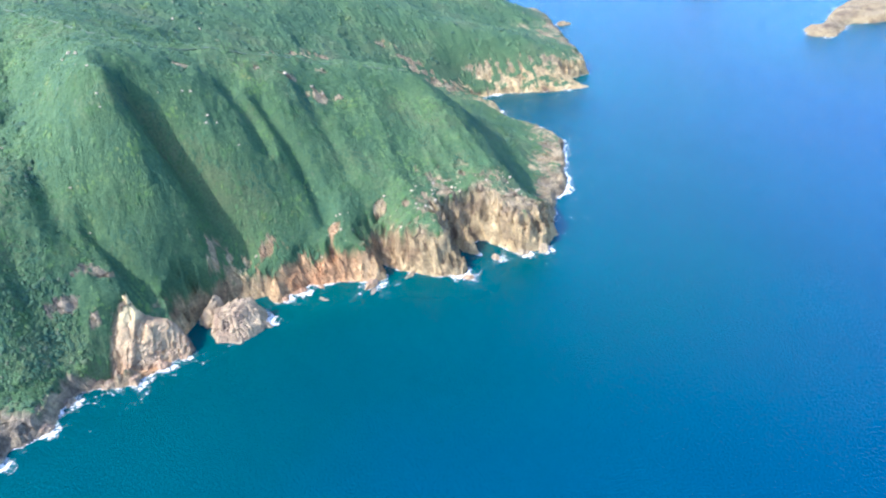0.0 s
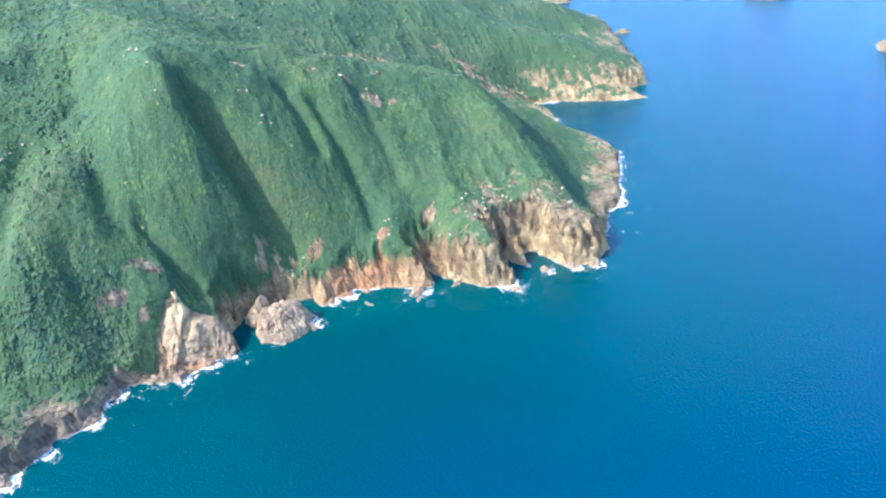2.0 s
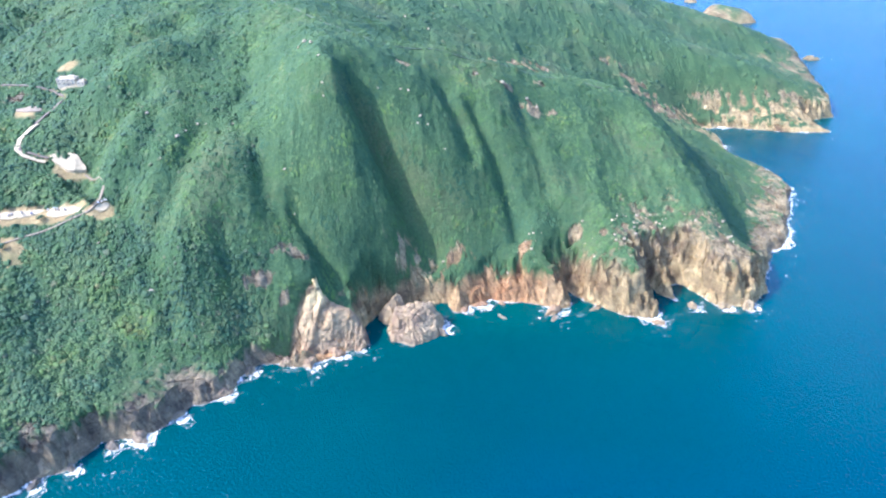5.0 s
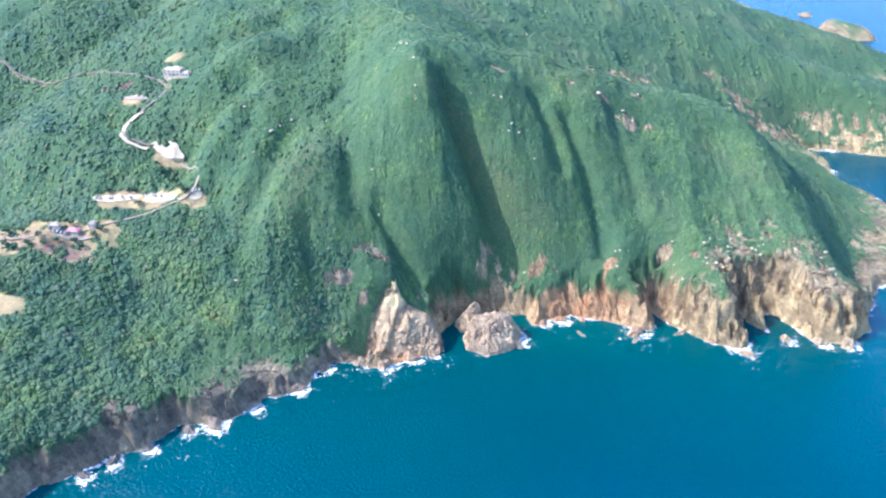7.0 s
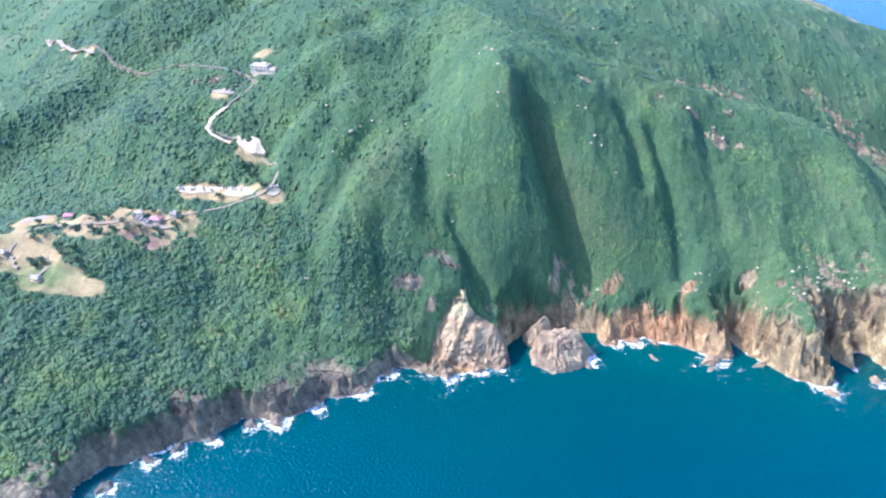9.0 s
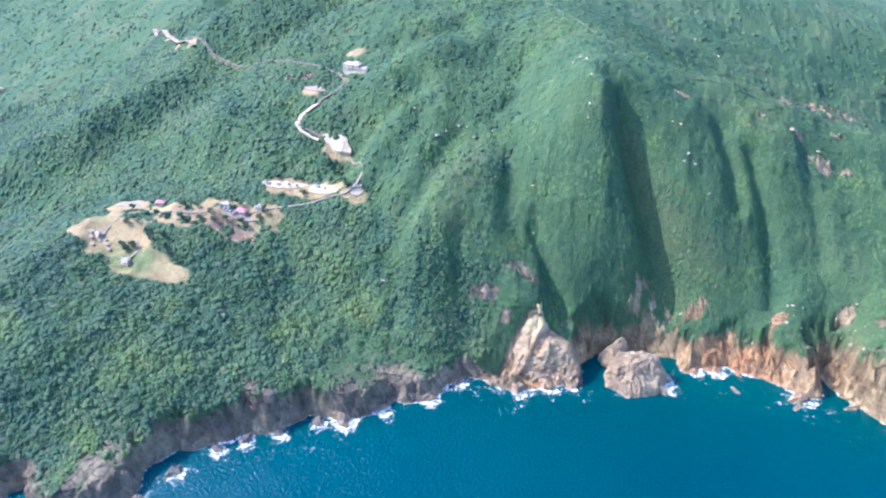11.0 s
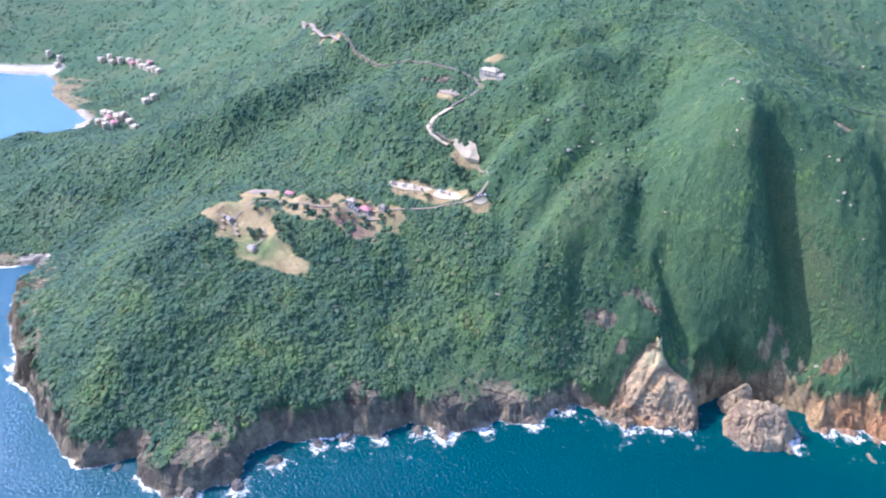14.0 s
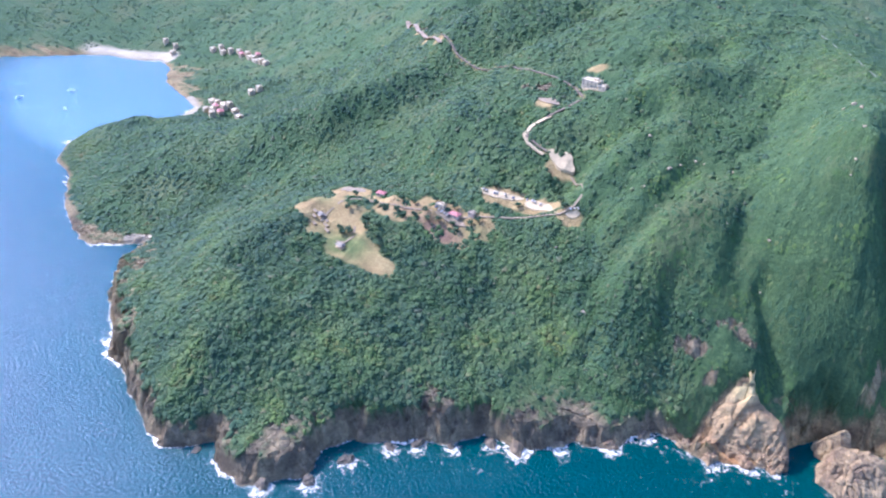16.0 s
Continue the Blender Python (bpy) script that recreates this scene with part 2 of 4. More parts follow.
# smaller humps and hollows of the slopes: a line on the map, metres up (or down), half width
WRINKLES = [
    ([(-670, 685), (-625, 722), (-552, 765), (-496, 800), (-462, 835), (-440, 880)], -20, 42),
    ([(24, 748), (40, 713), (55, 693), (67, 677)], 8, 10),
    ([(38, 745), (60, 721), (81, 697), (97, 679), (106, 664)], -15, 9),
    ([(-640, 770), (-575, 815), (-532, 850), (-510, 900), (-490, 950)], 16, 40),
    ([(-465, 776), (-413, 781), (-350, 755)], 8, 38),
    ([(-232, 724), (-214, 749), (-196, 775), (-174, 800)], -15, 19),
    ([(-268, 772), (-232, 800), (-196, 822), (-168, 851), (-120, 880)], 9, 20),
    ([(-206, 676), (-180, 698), (-163, 731), (-156, 770)], -5, 12),
    ([(-92, 704), (-76, 711)], 8, 20),
    ([(-66, 718), (-58, 697), (-56, 676)], -8, 11),
    ([(-30, 672), (-17, 651), (-2, 634), (8, 622)], -13, 9),
    ([(138, 776), (150, 748), (158, 720)], -9, 9),
    ([(170, 762), (188, 720), (196, 688), (199, 668)], -11, 9),
    ([(226, 790), (236, 740), (240, 700)], -5, 9),
    ([(-118, 745), (-129, 704), (-143, 670), (-157, 638)], -8, 13),
    ([(-188, 680), (-177, 650), (-160, 612), (-152, 586)], -7, 9),
    ([(-64, 860), (-69, 820), (-71, 786)], -6, 11),
    ([(-150, 930), (-182, 900), (-215, 890)], -10, 16),
    ([(-330, 1010), (-360, 960), (-400, 925)], -16, 26),
    ([(-470, 1100), (-520, 1050), (-560, 1030)], -18, 34),
    ([(-420, 1130), (-440, 1060), (-450, 1000)], 14, 34),
    ([(-100, 640), (-96, 612)], -5, 9),
]

# roads and footpaths, as lines on the map
ROAD_LINES = [
    [(-666, 1122), (-572, 992), (-528, 955), (-464, 911), (-401, 889), (-336, 858), (-303, 848), (-275, 837), (-258, 818), (-281, 797), (-298, 772), (-296, 756), (-268, 747)],
    [(-237, 739), (-220, 721), (-208, 698), (-212, 685), (-222, 675), (-260, 670), (-294, 662), (-328, 653), (-362, 643), (-391, 637), (-422, 640), (-441, 628)],
]
PATH_LINES = [
    [(-441, 628), (-449, 607), (-448, 594)],
    [(-413, 605), (-404, 590), (-408, 579), (-418, 579)],
]
CREST_TRAIL = [(-60, 1000), (-10, 915), (22, 868), (70, 831), (129, 832), (187, 832), (254, 836), (320, 836), (372, 823)]
BEACHES = [[(-1392, 1084), (-1307, 1094), (-1258, 1120)], [(-1040, 972), (-1000, 950), (-982, 915)], [(-722, 568), (-700, 574)]]


def away(x, y, line):
    """Metres to the nearest point of a polyline."""
    best = np.full(len(x), 1e9)
    for p, q in zip(line[:-1], line[1:]):
        dx, dy = q[0] - p[0], q[1] - p[1]
        s = np.clip(((x - p[0]) * dx + (y - p[1]) * dy) / (dx * dx + dy * dy), 0, 1)
        best = np.minimum(best, np.hypot(x - p[0] - s * dx, y - p[1] - s * dy))
    return best


# the bare spire by the cove: height, then its left and right edges and its front, on the map
SPIRE = np.array([(-3, -52, 29, 576), (4, -49, 27, 579), (10, -46, 25, 582.5), (22, -43, 19, 589), (30, -40, 12, 593.5), (34, -39, 1, 595), (38, -38, -6, 597.5),
                  (49, -32, -12.5, 604), (58, -25, -15.5, 609.5), (63.5, -20.5, -17, 612.5)], float)


def clear_of(x, y):
    """1 on the level ground of the clearings, 0 well outside."""
    out = np.zeros(len(x))
    for cx, cy, rx, ry in CLEARINGS:
        out = np.maximum(out, 1 - step(0.9, 2.2, np.hypot((x - cx) / rx, (y - cy) / ry)))
    return out


def land(x, y):
    """Height, metres inland, rockiness and clearing at places of the map."""
    wx = x + 6 * fractal(x, y, 38, 4, 3) + 2.2 * fractal(x, y, 9, 2, 8)
    wy = y + 6 * fractal(x, y, 38, 4, 13) + 2.2 * fractal(x, y, 9, 2, 18)
    inland, edge = shore(wx, wy, MAINLAND)
    top, bald = hills(x, y), np.zeros(len(x))
    for ring in ISLANDS:
        d, e = shore(wx, wy, ring)
        isle = d > inland
        top = np.where(isle, e + np.clip(d, 0, 200) * 0.15, top)
        inland, edge = np.where(isle, d, inland), np.where(isle, e, edge)
        bald = np.where(isle & (d > 0), 1 - step(14, 26, d * (len(ring) == 6)), bald)
    rough = fractal(x, y, 90, 5, 31)
    top = np.maximum(top, 1.5) + np.clip(inland / 60, 0, 1) * (5.0 * rough + 2.0 * (ridged(x, y, 46, 3, 41) - 0.6) * 4)
    for line, rise, wide in WRINKLES:
        top = top + rise * np.exp(-(away(x, y, line) / wide) ** 2) * np.clip(inland / 30, 0, 1)
    # ribs that fan out from the summit down the faces of the mountain
    turn, far = np.arctan2(x + 20, 868 - y), np.hypot(x + 20, y - 868)
    face = step(50, 110, far) * (1 - step(260, 330, far)) * (1 - step(1.3, 1.7, np.abs(turn)))
    top = top + face * 4.2 * (ridged(turn * 210, far * 0.25, 40, 3, 45) - 0.62)
    width = 3 + edge * 0.55 + 16 * np.exp(-(((x - 178) / 52) ** 2 + ((y - 630) / 30) ** 2))
    flute = (ridged(x, y, 15, 4, 51) - 0.62) * np.clip(edge, 0, 30) * 0.95
    ramp = np.clip((inland + flute * step(0, 8, inland)) / width, 0, 1) ** 0.75
    z = np.where(inland > 0, top * ramp + 0.25, np.maximum(0.35 * inland, -14))
    rock = 1 - step(0.8, 1.3, z / (edge * 1.1 + 0.6) * 0.93 + 0.35 * fractal(x, y, 20, 4, 61) + 0.32 * fractal(x, y, 5, 2, 63))
    rock = np.maximum(rock, bald)
    for cx, cy, r in SCARS:
        rock = np.maximum(rock, 1 - step(0.5, 1.25, np.hypot((x - cx) * 0.75, (y - cy) * 1.7) / r + 1.7 * fractal(x, y, 8, 4, 71)))
    # the land lies behind the face of the spire
    face = np.interp(y, SPIRE[:, 3], SPIRE[:, 0])
    lap = np.minimum(x - np.interp(face, SPIRE[:, 0], SPIRE[:, 1]), np.interp(face, SPIRE[:, 0], SPIRE[:, 2]) - x)
    on = (y > 570) * (1 - step(611, 615, y))
    under = np.maximum(face - 4, 0.5) + 0.55 * np.maximum(-lap, 0)
    z = np.where(inland > 0, z + on * step(-26, -14, lap) * np.minimum(under - z, 0), z)
    rock = np.maximum(rock, on * step(-4, 0, lap))
    clear = np.zeros(len(x))
    for cx, cy, rx, ry in CLEARINGS:
        clear = np.maximum(clear, 1 - step(0.8, 1.1, np.hypot((x - cx) / rx, (y - cy) / ry) + 0.42 * fractal(x, y, 15, 3, 77)))
    for line in ROAD_LINES:
        clear = np.maximum(clear, 1 - step(0.2, 1.1, away(x, y, line) + 1.5 * fractal(x, y, 16, 2, 79)))
    return z, inland, rock, clear


def soils(x, y, inland):
    """Sand of the beaches, turf of the lawn and red earth, each from 0 to 1."""
    sand = np.zeros(len(x))
    for line, wide in zip(BEACHES, (34, 13, 9)):
        sand = np.maximum(sand, 1 - step(0.75, 1.0, away(x, y, line) / wide + 0.2 * fractal(x, y, 20, 2, 83)))
    turf = np.clip(1.2 * np.exp(-(((x + 408) / 34) ** 2 + ((y - 577) / 15) ** 2)) + 0.7 * np.exp(-(((x + 464) / 12) ** 2 + ((y - 622) / 9) ** 2)) + 0.6 * np.exp(-(((x + 296) / 16) ** 2 + ((y - 645) / 8) ** 2)) + 0.25 * fractal(x, y, 14, 3, 85), 0, 1)
    red = np.clip(1.1 * np.exp(-(((x + 330) / 22) ** 2 + ((y - 631) / 9) ** 2)) + 0.5 * np.exp(-(((x + 372) / 20) ** 2 + ((y - 640) / 10) ** 2)), 0, 1)
    return np.clip(sand, 0, 1), turf, red


def height(x, y):
    """The ground's height at one place."""
    return float(land(np.array([float(x)]), np.array([float(y)]))[0][0])


# ---- materials ----
def material(name):
    m = bpy.data.materials.new(name)
    m.use_nodes = True
    return m, m.node_tree.nodes, m.node_tree.links, m.node_tree.nodes["Principled BSDF"]


def noise_node(nodes, links, scale, detail=4.0, rough=0.6, coords="Object"):
    n = nodes.new("ShaderNodeTexNoise")
    n.inputs["Scale"].default_value, n.inputs["Detail"].default_value, n.inputs["Roughness"].default_value = scale, detail, rough
    c = nodes.new("ShaderNodeTexCoord")
    links.new(c.outputs[coords], n.inputs["Vector"])
    return n


def ramp_node(nodes, links, source, stops):
    r = nodes.new("ShaderNodeValToRGB")
    while len(r.color_ramp.elements) < len(stops):
        r.color_ramp.elements.new(0.5)
    for e, (at, c) in zip(r.color_ramp.elements, stops):
        e.position, e.color = at, (*c, 1) if len(c) == 3 else c
    links.new(source, r.inputs[0])
    return r


def mix_node(nodes, links, factor, one, two, blend="MIX"):
    m = nodes.new("ShaderNodeMix")
    m.data_type, m.blend_type = "RGBA", blend
    for socket, v in ((m.inputs[0], factor), (m.inputs[6], one), (m.inputs[7], two)):
        if isinstance(v, (int, float)):
            socket.default_value = v
        elif isinstance(v, tuple):
            socket.default_value = (*v, 1)
        else:
            links.new(v, socket)
    return m.outputs[2]


def bump_node(nodes, links, source, strength, distance, bsdf):
    b = nodes.new("ShaderNodeBump")
    b.inputs["Strength"].default_value, b.inputs["Distance"].default_value = strength, distance
    links.new(source, b.inputs["Height"])
    links.new(b.outputs[0], bsdf.inputs["Normal"])


def attribute(nodes, name):
    n = nodes.new("ShaderNodeAttribute")
    n.attribute_name = name
    return n.outputs["Fac"]


def cracks(nodes, links, fine):
    """Upright joints and blocky fractures, as a height for the relief."""
    coords = nodes.new("ShaderNodeTexCoord")
    stretch = nodes.new("ShaderNodeMapping")
    stretch.inputs["Rotation"].default_value, stretch.inputs["Scale"].default_value = (radians(8), radians(-14), radians(20)), (0.26, 0.26, 0.085)
    links.new(coords.outputs["Object"], stretch.inputs[0])
    wobble = mix_node(nodes, links, 0.12, stretch.outputs[0], fine.outputs[1])
    cells = nodes.new("ShaderNodeTexVoronoi")
    cells.feature = "DISTANCE_TO_EDGE"
    links.new(wobble, cells.inputs["Vector"])
    plateau = nodes.new("ShaderNodeMath")
    plateau.operation = "MINIMUM"
    links.new(cells.outputs["Distance"], plateau.inputs[0])
    plateau.inputs[1].default_value = 0.10
    add = nodes.new("ShaderNodeMath")
    add.operation = "MULTIPLY_ADD"
    links.new(plateau.outputs[0], add.inputs[0])
    add.inputs[1].default_value = 4.0
    links.new(fine.outputs[0], add.inputs[2])
    return add.outputs[0], plateau.outputs[0]


def rock_colours(nodes, links):
    """Weathered volcanic rock: warm buff faces, grey crust, dark cracks."""
    big = noise_node(nodes, links, 0.035, 5)
    fine = noise_node(nodes, links, 0.35, 6, 0.7)
    grey = ramp_node(nodes, links, big.outputs[0], [(0.30, (0.15, 0.110, 0.058)), (0.5, (0.28, 0.204, 0.096)), (0.7, (0.45, 0.325, 0.136))])
    warm = ramp_node(nodes, links, big.outputs[0], [(0.30, (0.24, 0.145, 0.056)), (0.46, (0.47, 0.318, 0.108)), (0.60, (0.62, 0.430, 0.152)), (0.75, (0.44, 0.312, 0.122))])
    rosy = ramp_node(nodes, links, big.outputs[0], [(0.35, (0.43, 0.205, 0.060)), (0.65, (0.60, 0.335, 0.106))])
    a = mix_node(nodes, links, attribute(nodes, "buff"), grey.outputs[0], warm.outputs[0])
    a = mix_node(nodes, links, attribute(nodes, "pink"), a, rosy.outputs[0])
    b = ramp_node(nodes, links, fine.outputs[0], [(0.30, (0.40, 0.37, 0.34)), (0.46, (0.90, 0.88, 0.85)), (0.70, (1.15, 1.10, 1.04))])
    block = ramp_node(nodes, links, attribute(nodes, "tone"), [(0.15, (0.66, 0.64, 0.64)), (0.5, (0.98, 0.96, 0.93)), (0.85, (1.18, 1.13, 1.07))])
    c = mix_node(nodes, links, 0.7, a, b.outputs[0], "MULTIPLY")
    coords = nodes.new("ShaderNodeTexCoord")
    bed = nodes.new("ShaderNodeMapping")
    bed.inputs["Rotation"].default_value, bed.inputs["Scale"].default_value = (radians(28), radians(-38), radians(15)), (0.05, 0.09, 0.55)
    links.new(coords.outputs["Object"], bed.inputs[0])
    layers = nodes.new("ShaderNodeTexNoise")
    layers.inputs["Scale"].default_value, layers.inputs["Detail"].default_value, layers.inputs["Roughness"].default_value = 1.0, 5.0, 0.65
    links.new(bed.outputs[0], layers.inputs["Vector"])
    seam = ramp_node(nodes, links, layers.outputs[0], [(0.36, (0.45, 0.43, 0.42)), (0.46, (0.92, 0.91, 0.90)), (0.66, (1.14, 1.12, 1.08))])
    c = mix_node(nodes, links, 0.5, c, seam.outputs[0], "MULTIPLY")
    # cream rock of the spire's top, its sunlit brightness put into the colour
    c = mix_node(nodes, links, attribute(nodes, "sunlit_cream"), c, (0.70, 0.49, 0.150))
    relief, joint = cracks(nodes, links, fine)
    gap = ramp_node(nodes, links, joint, [(0.0, (0.42, 0.38, 0.36)), (0.055, (1.0, 1.0, 1.0))])
    c = mix_node(nodes, links, 0.8, c, gap.outputs[0], "MULTIPLY")
    return mix_node(nodes, links, 0.9, c, block.outputs[0], "MULTIPLY"), relief


def ground_material():
    m, nodes, links, bsdf = material("ground")
    rock, rough = rock_colours(nodes, links)
    scrub = noise_node(nodes, links, 0.012, 4)
    tuft = noise_node(nodes, links, 0.42, 6, 0.78)
    green = ramp_node(nodes, links, scrub.outputs[0], [(0.3, (0.056, 0.082, 0.026)), (0.5, (0.076, 0.102, 0.028)), (0.7, (0.110, 0.114, 0.035))])
    shade = ramp_node(nodes, links, tuft.outputs[0], [(0.32, (0.50, 0.55, 0.55)), (0.68, (1.36, 1.30, 1.15))])
    green = mix_node(nodes, links, 0.9, green.outputs[0], shade.outputs[0], "MULTIPLY")
    lawn_n = noise_node(nodes, links, 0.06, 5)
    dry = ramp_node(nodes, links, lawn_n.outputs[0], [(0.35, (0.27, 0.168, 0.052)), (0.65, (0.43, 0.275, 0.086))])
    turf = ramp_node(nodes, links, lawn_n.outputs[0], [(0.35, (0.12, 0.128, 0.030)), (0.65, (0.21, 0.185, 0.046))])
    red = ramp_node(nodes, links, lawn_n.outputs[0], [(0.35, (0.22, 0.115, 0.055)), (0.65, (0.34, 0.19, 0.09))])
    sand = ramp_node(nodes, links, lawn_n.outputs[0], [(0.35, (0.40, 0.29, 0.14)), (0.65, (0.50, 0.37, 0.19))])
    lawn = mix_node(nodes, links, attribute(nodes, "turf"), dry.outputs[0], turf.outputs[0])
    lawn = mix_node(nodes, links, attribute(nodes, "red_earth"), lawn, red.outputs[0])
    blotch = ramp_node(nodes, links, tuft.outputs[0], [(0.3, (0.6, 0.62, 0.58)), (0.6, (1.1, 1.08, 1.05))])
    lawn = mix_node(nodes, links, 0.8, lawn, blotch.outputs[0], "MULTIPLY")
    body = mix_node(nodes, links, attribute(nodes, "clearing"), green, lawn)
    body = mix_node(nodes, links, attribute(nodes, "rock"), body, rock)
    body = mix_node(nodes, links, attribute(nodes, "sand"), body, sand.outputs[0])
    links.new(body, bsdf.inputs["Base Color"])
    bsdf.inputs["Roughness"].default_value = 0.9
    bsdf.inputs["Specular IOR Level"].default_value = 0.12
    relief = mix_node(nodes, links, attribute(nodes, "rock"), tuft.outputs[0], rough)
    bump_node(nodes, links, relief, 0.9, 1.9, bsdf)
    return m


def rock_material():
    m, nodes, links, bsdf = material("sea_rock")
    colour, rough = rock_colours(nodes, links)
    links.new(colour, bsdf.inputs["Base Color"])
    bsdf.inputs["Roughness"].default_value = 0.85
    bump_node(nodes, links, rough, 0.9, 1.6, bsdf)
    return m


def leaf_material(name, dark, light, dry):
    m, nodes, links, bsdf = material(name)
    geo = nodes.new("ShaderNodeNewGeometry")
    each = ramp_node(nodes, links, geo.outputs["Random Per Island"], [(0.0, dark), (0.7, light), (0.93, light), (1.0, dry)])
    fine = noise_node(nodes, links, 1.1, 5, 0.75)
    shade = ramp_node(nodes, links, fine.outputs[0], [(0.3, (0.62, 0.66, 0.66)), (0.7, (1.25, 1.22, 1.1))])
    patch = noise_node(nodes, links, 0.016, 5, 0.62)
    wide = ramp_node(nodes, links, patch.outputs[0], [(0.34, (0.66, 0.72, 0.78)), (0.5, (1.0, 0.98, 0.96)), (0.64, (1.42, 1.28, 0.95))])
    c = mix_node(nodes, links, 0.85, each.outputs[0], shade.outputs[0], "MULTIPLY")
    c = mix_node(nodes, links, 0.9, c, wide.outputs[0], "MULTIPLY")
    tint = noise_node(nodes, links, 0.033, 5, 0.66)
    sere = ramp_node(nodes, links, tint.outputs[0], [(0.36, (0.80, 0.92, 1.05)), (0.5, (1.0, 1.0, 1.0)), (0.60, (1.05, 1.12, 0.75)), (0.70, (1.45, 1.08, 0.85))])
    c = mix_node(nodes, links, 0.9, c, sere.outputs[0], "MULTIPLY")
    links.new(c, bsdf.inputs["Base Color"])
    bsdf.inputs["Roughness"].default_value = 0.75
    bsdf.inputs["Specular IOR Level"].default_value = 0.12
    bump_node(nodes, links, fine.outputs[0], 0.8, 0.9, bsdf)
    return m


def sea_material():
    m, nodes, links, bsdf = material("sea_water")
    depth = ramp_node(nodes, links, attribute(nodes, "shallow"), [(0.0, (0.0, 0.021, 0.048)), (0.35, (0.0, 0.029, 0.024)), (0.85, (0.001, 0.047, 0.031)), (1.0, (0.085, 0.140, 0.115))])
    patch = noise_node(nodes, links, 0.004, 3)
    drift = ramp_node(nodes, links, patch.outputs[0], [(0.35, (0.88, 0.92, 0.95)), (0.65, (1.1, 1.06, 1.03))])
    c = mix_node(nodes, links, 0.8, depth.outputs[0], drift.outputs[0], "MULTIPLY")
    links.new(c, bsdf.inputs["Base Color"])
    bsdf.inputs["Roughness"].default_value = 0.17
    bsdf.inputs["Specular IOR Level"].default_value = 0.5
    bsdf.inputs["IOR"].default_value = 1.33
    swell = noise_node(nodes, links, 0.36, 3, 0.62)
    bump_node(nodes, links, swell.outputs[0], 1.0, 1.35, bsdf)
    return m


def foam_material():
    m, nodes, links, bsdf = material("sea_foam")
    lace = noise_node(nodes, links, 0.22, 8, 0.72)
    wide = noise_node(nodes, links, 0.05, 3, 0.6)
    both = nodes.new("ShaderNodeMath")
    both.operation = "MULTIPLY_ADD"
    links.new(wide.outputs[0], both.inputs[0])
    both.inputs[1].default_value = 0.5
    links.new(lace.outputs[0], both.inputs[2])
    spread = nodes.new("ShaderNodeMath")
    spread.operation = "MULTIPLY_ADD"
    links.new(both.outputs[0], spread.inputs[0])
    spread.inputs[1].default_value, spread.inputs[2].default_value = 2.2, -1.65
    add = nodes.new("ShaderNodeMath")
    add.operation = "MULTIPLY_ADD"
    links.new(attribute(nodes, "foam"), add.inputs[0])
    add.inputs[1].default_value = 0.62
    links.new(spread.outputs[0], add.inputs[2])
    cut = ramp_node(nodes, links, add.outputs[0], [(0.17, (0, 0, 0)), (0.38, (0.38, 0.38, 0.38)), (0.72, (1, 1, 1))])
    bsdf.inputs["Base Color"].default_value = (0.84, 0.69, 0.43, 1)
    bsdf.inputs["Roughness"].default_value = 0.8
    links.new(cut.outputs[0], bsdf.inputs["Alpha"])
    return m


def plain_material(name, colour, rough=0.7, spread=0.25, scale=0.5):
    m, nodes, links, bsdf = material(name)
    n = noise_node(nodes, links, scale, 5)
    lo, hi = tuple(c * (1 - spread) for c in colour), tuple(min(1, c * (1 + spread)) for c in colour)
    links.new(ramp_node(nodes, links, n.outputs[0], [(0.35, lo), (0.65, hi)]).outputs[0], bsdf.inputs["Base Color"])
    bsdf.inputs["Roughness"].default_value = rough
    return m


GROUND, ROCK, SEA, FOAM = ground_material(), rock_material(), sea_material(), foam_material()
WOODS = leaf_material("wood_leaves", (0.055, 0.074, 0.027), (0.078, 0.100, 0.031), (0.120, 0.107, 0.046))
SCRUB = leaf_material("scrub_leaves", (0.064, 0.091, 0.027), (0.081, 0.108, 0.029), (0.112, 0.114, 0.036))


# ---- meshes from arrays ----
def mesh_object(name, verts, faces, mat, smooth=True, **values):
    """One mesh object from arrays of corners and of triangles or quads, with numbers on its points."""
    verts, faces = np.asarray(verts, np.float32), np.asarray(faces, np.int32)
    me = bpy.data.meshes.new(name)
    me.vertices.add(len(verts))
    me.vertices.foreach_set("co", verts.ravel())
    k = faces.shape[1]
    me.loops.add(faces.size)
    me.loops.foreach_set("vertex_index", faces.ravel())
    me.polygons.add(len(faces))
    me.polygons.foreach_set("loop_start", np.arange(0, faces.size, k, dtype=np.int32))
    me.polygons.foreach_set("loop_total", np.full(len(faces), k, np.int32))
    me.polygons.foreach_set("use_smooth", np.full(len(faces), smooth))
    for key, v in values.items():
        at = me.attributes.new(key, "FLOAT", "POINT")
        at.data.foreach_set("value", np.asarray(v, np.float32))
    me.update(calc_edges=True)
    me.validate()
    me.materials.append(mat)
    return new(name, me)


def spaced(*runs):
    """Grid lines from runs of (start, end, gap)."""
    return np.unique(np.concatenate([np.arange(s, e, g) for s, e, g in runs]))


def grid_faces(nx, ny):
    i = np.arange(nx * ny).reshape(ny, nx)
    return np.stack([i[:-1, :-1], i[:-1, 1:], i[1:, 1:], i[1:, :-1]], -1).reshape(-1, 4)


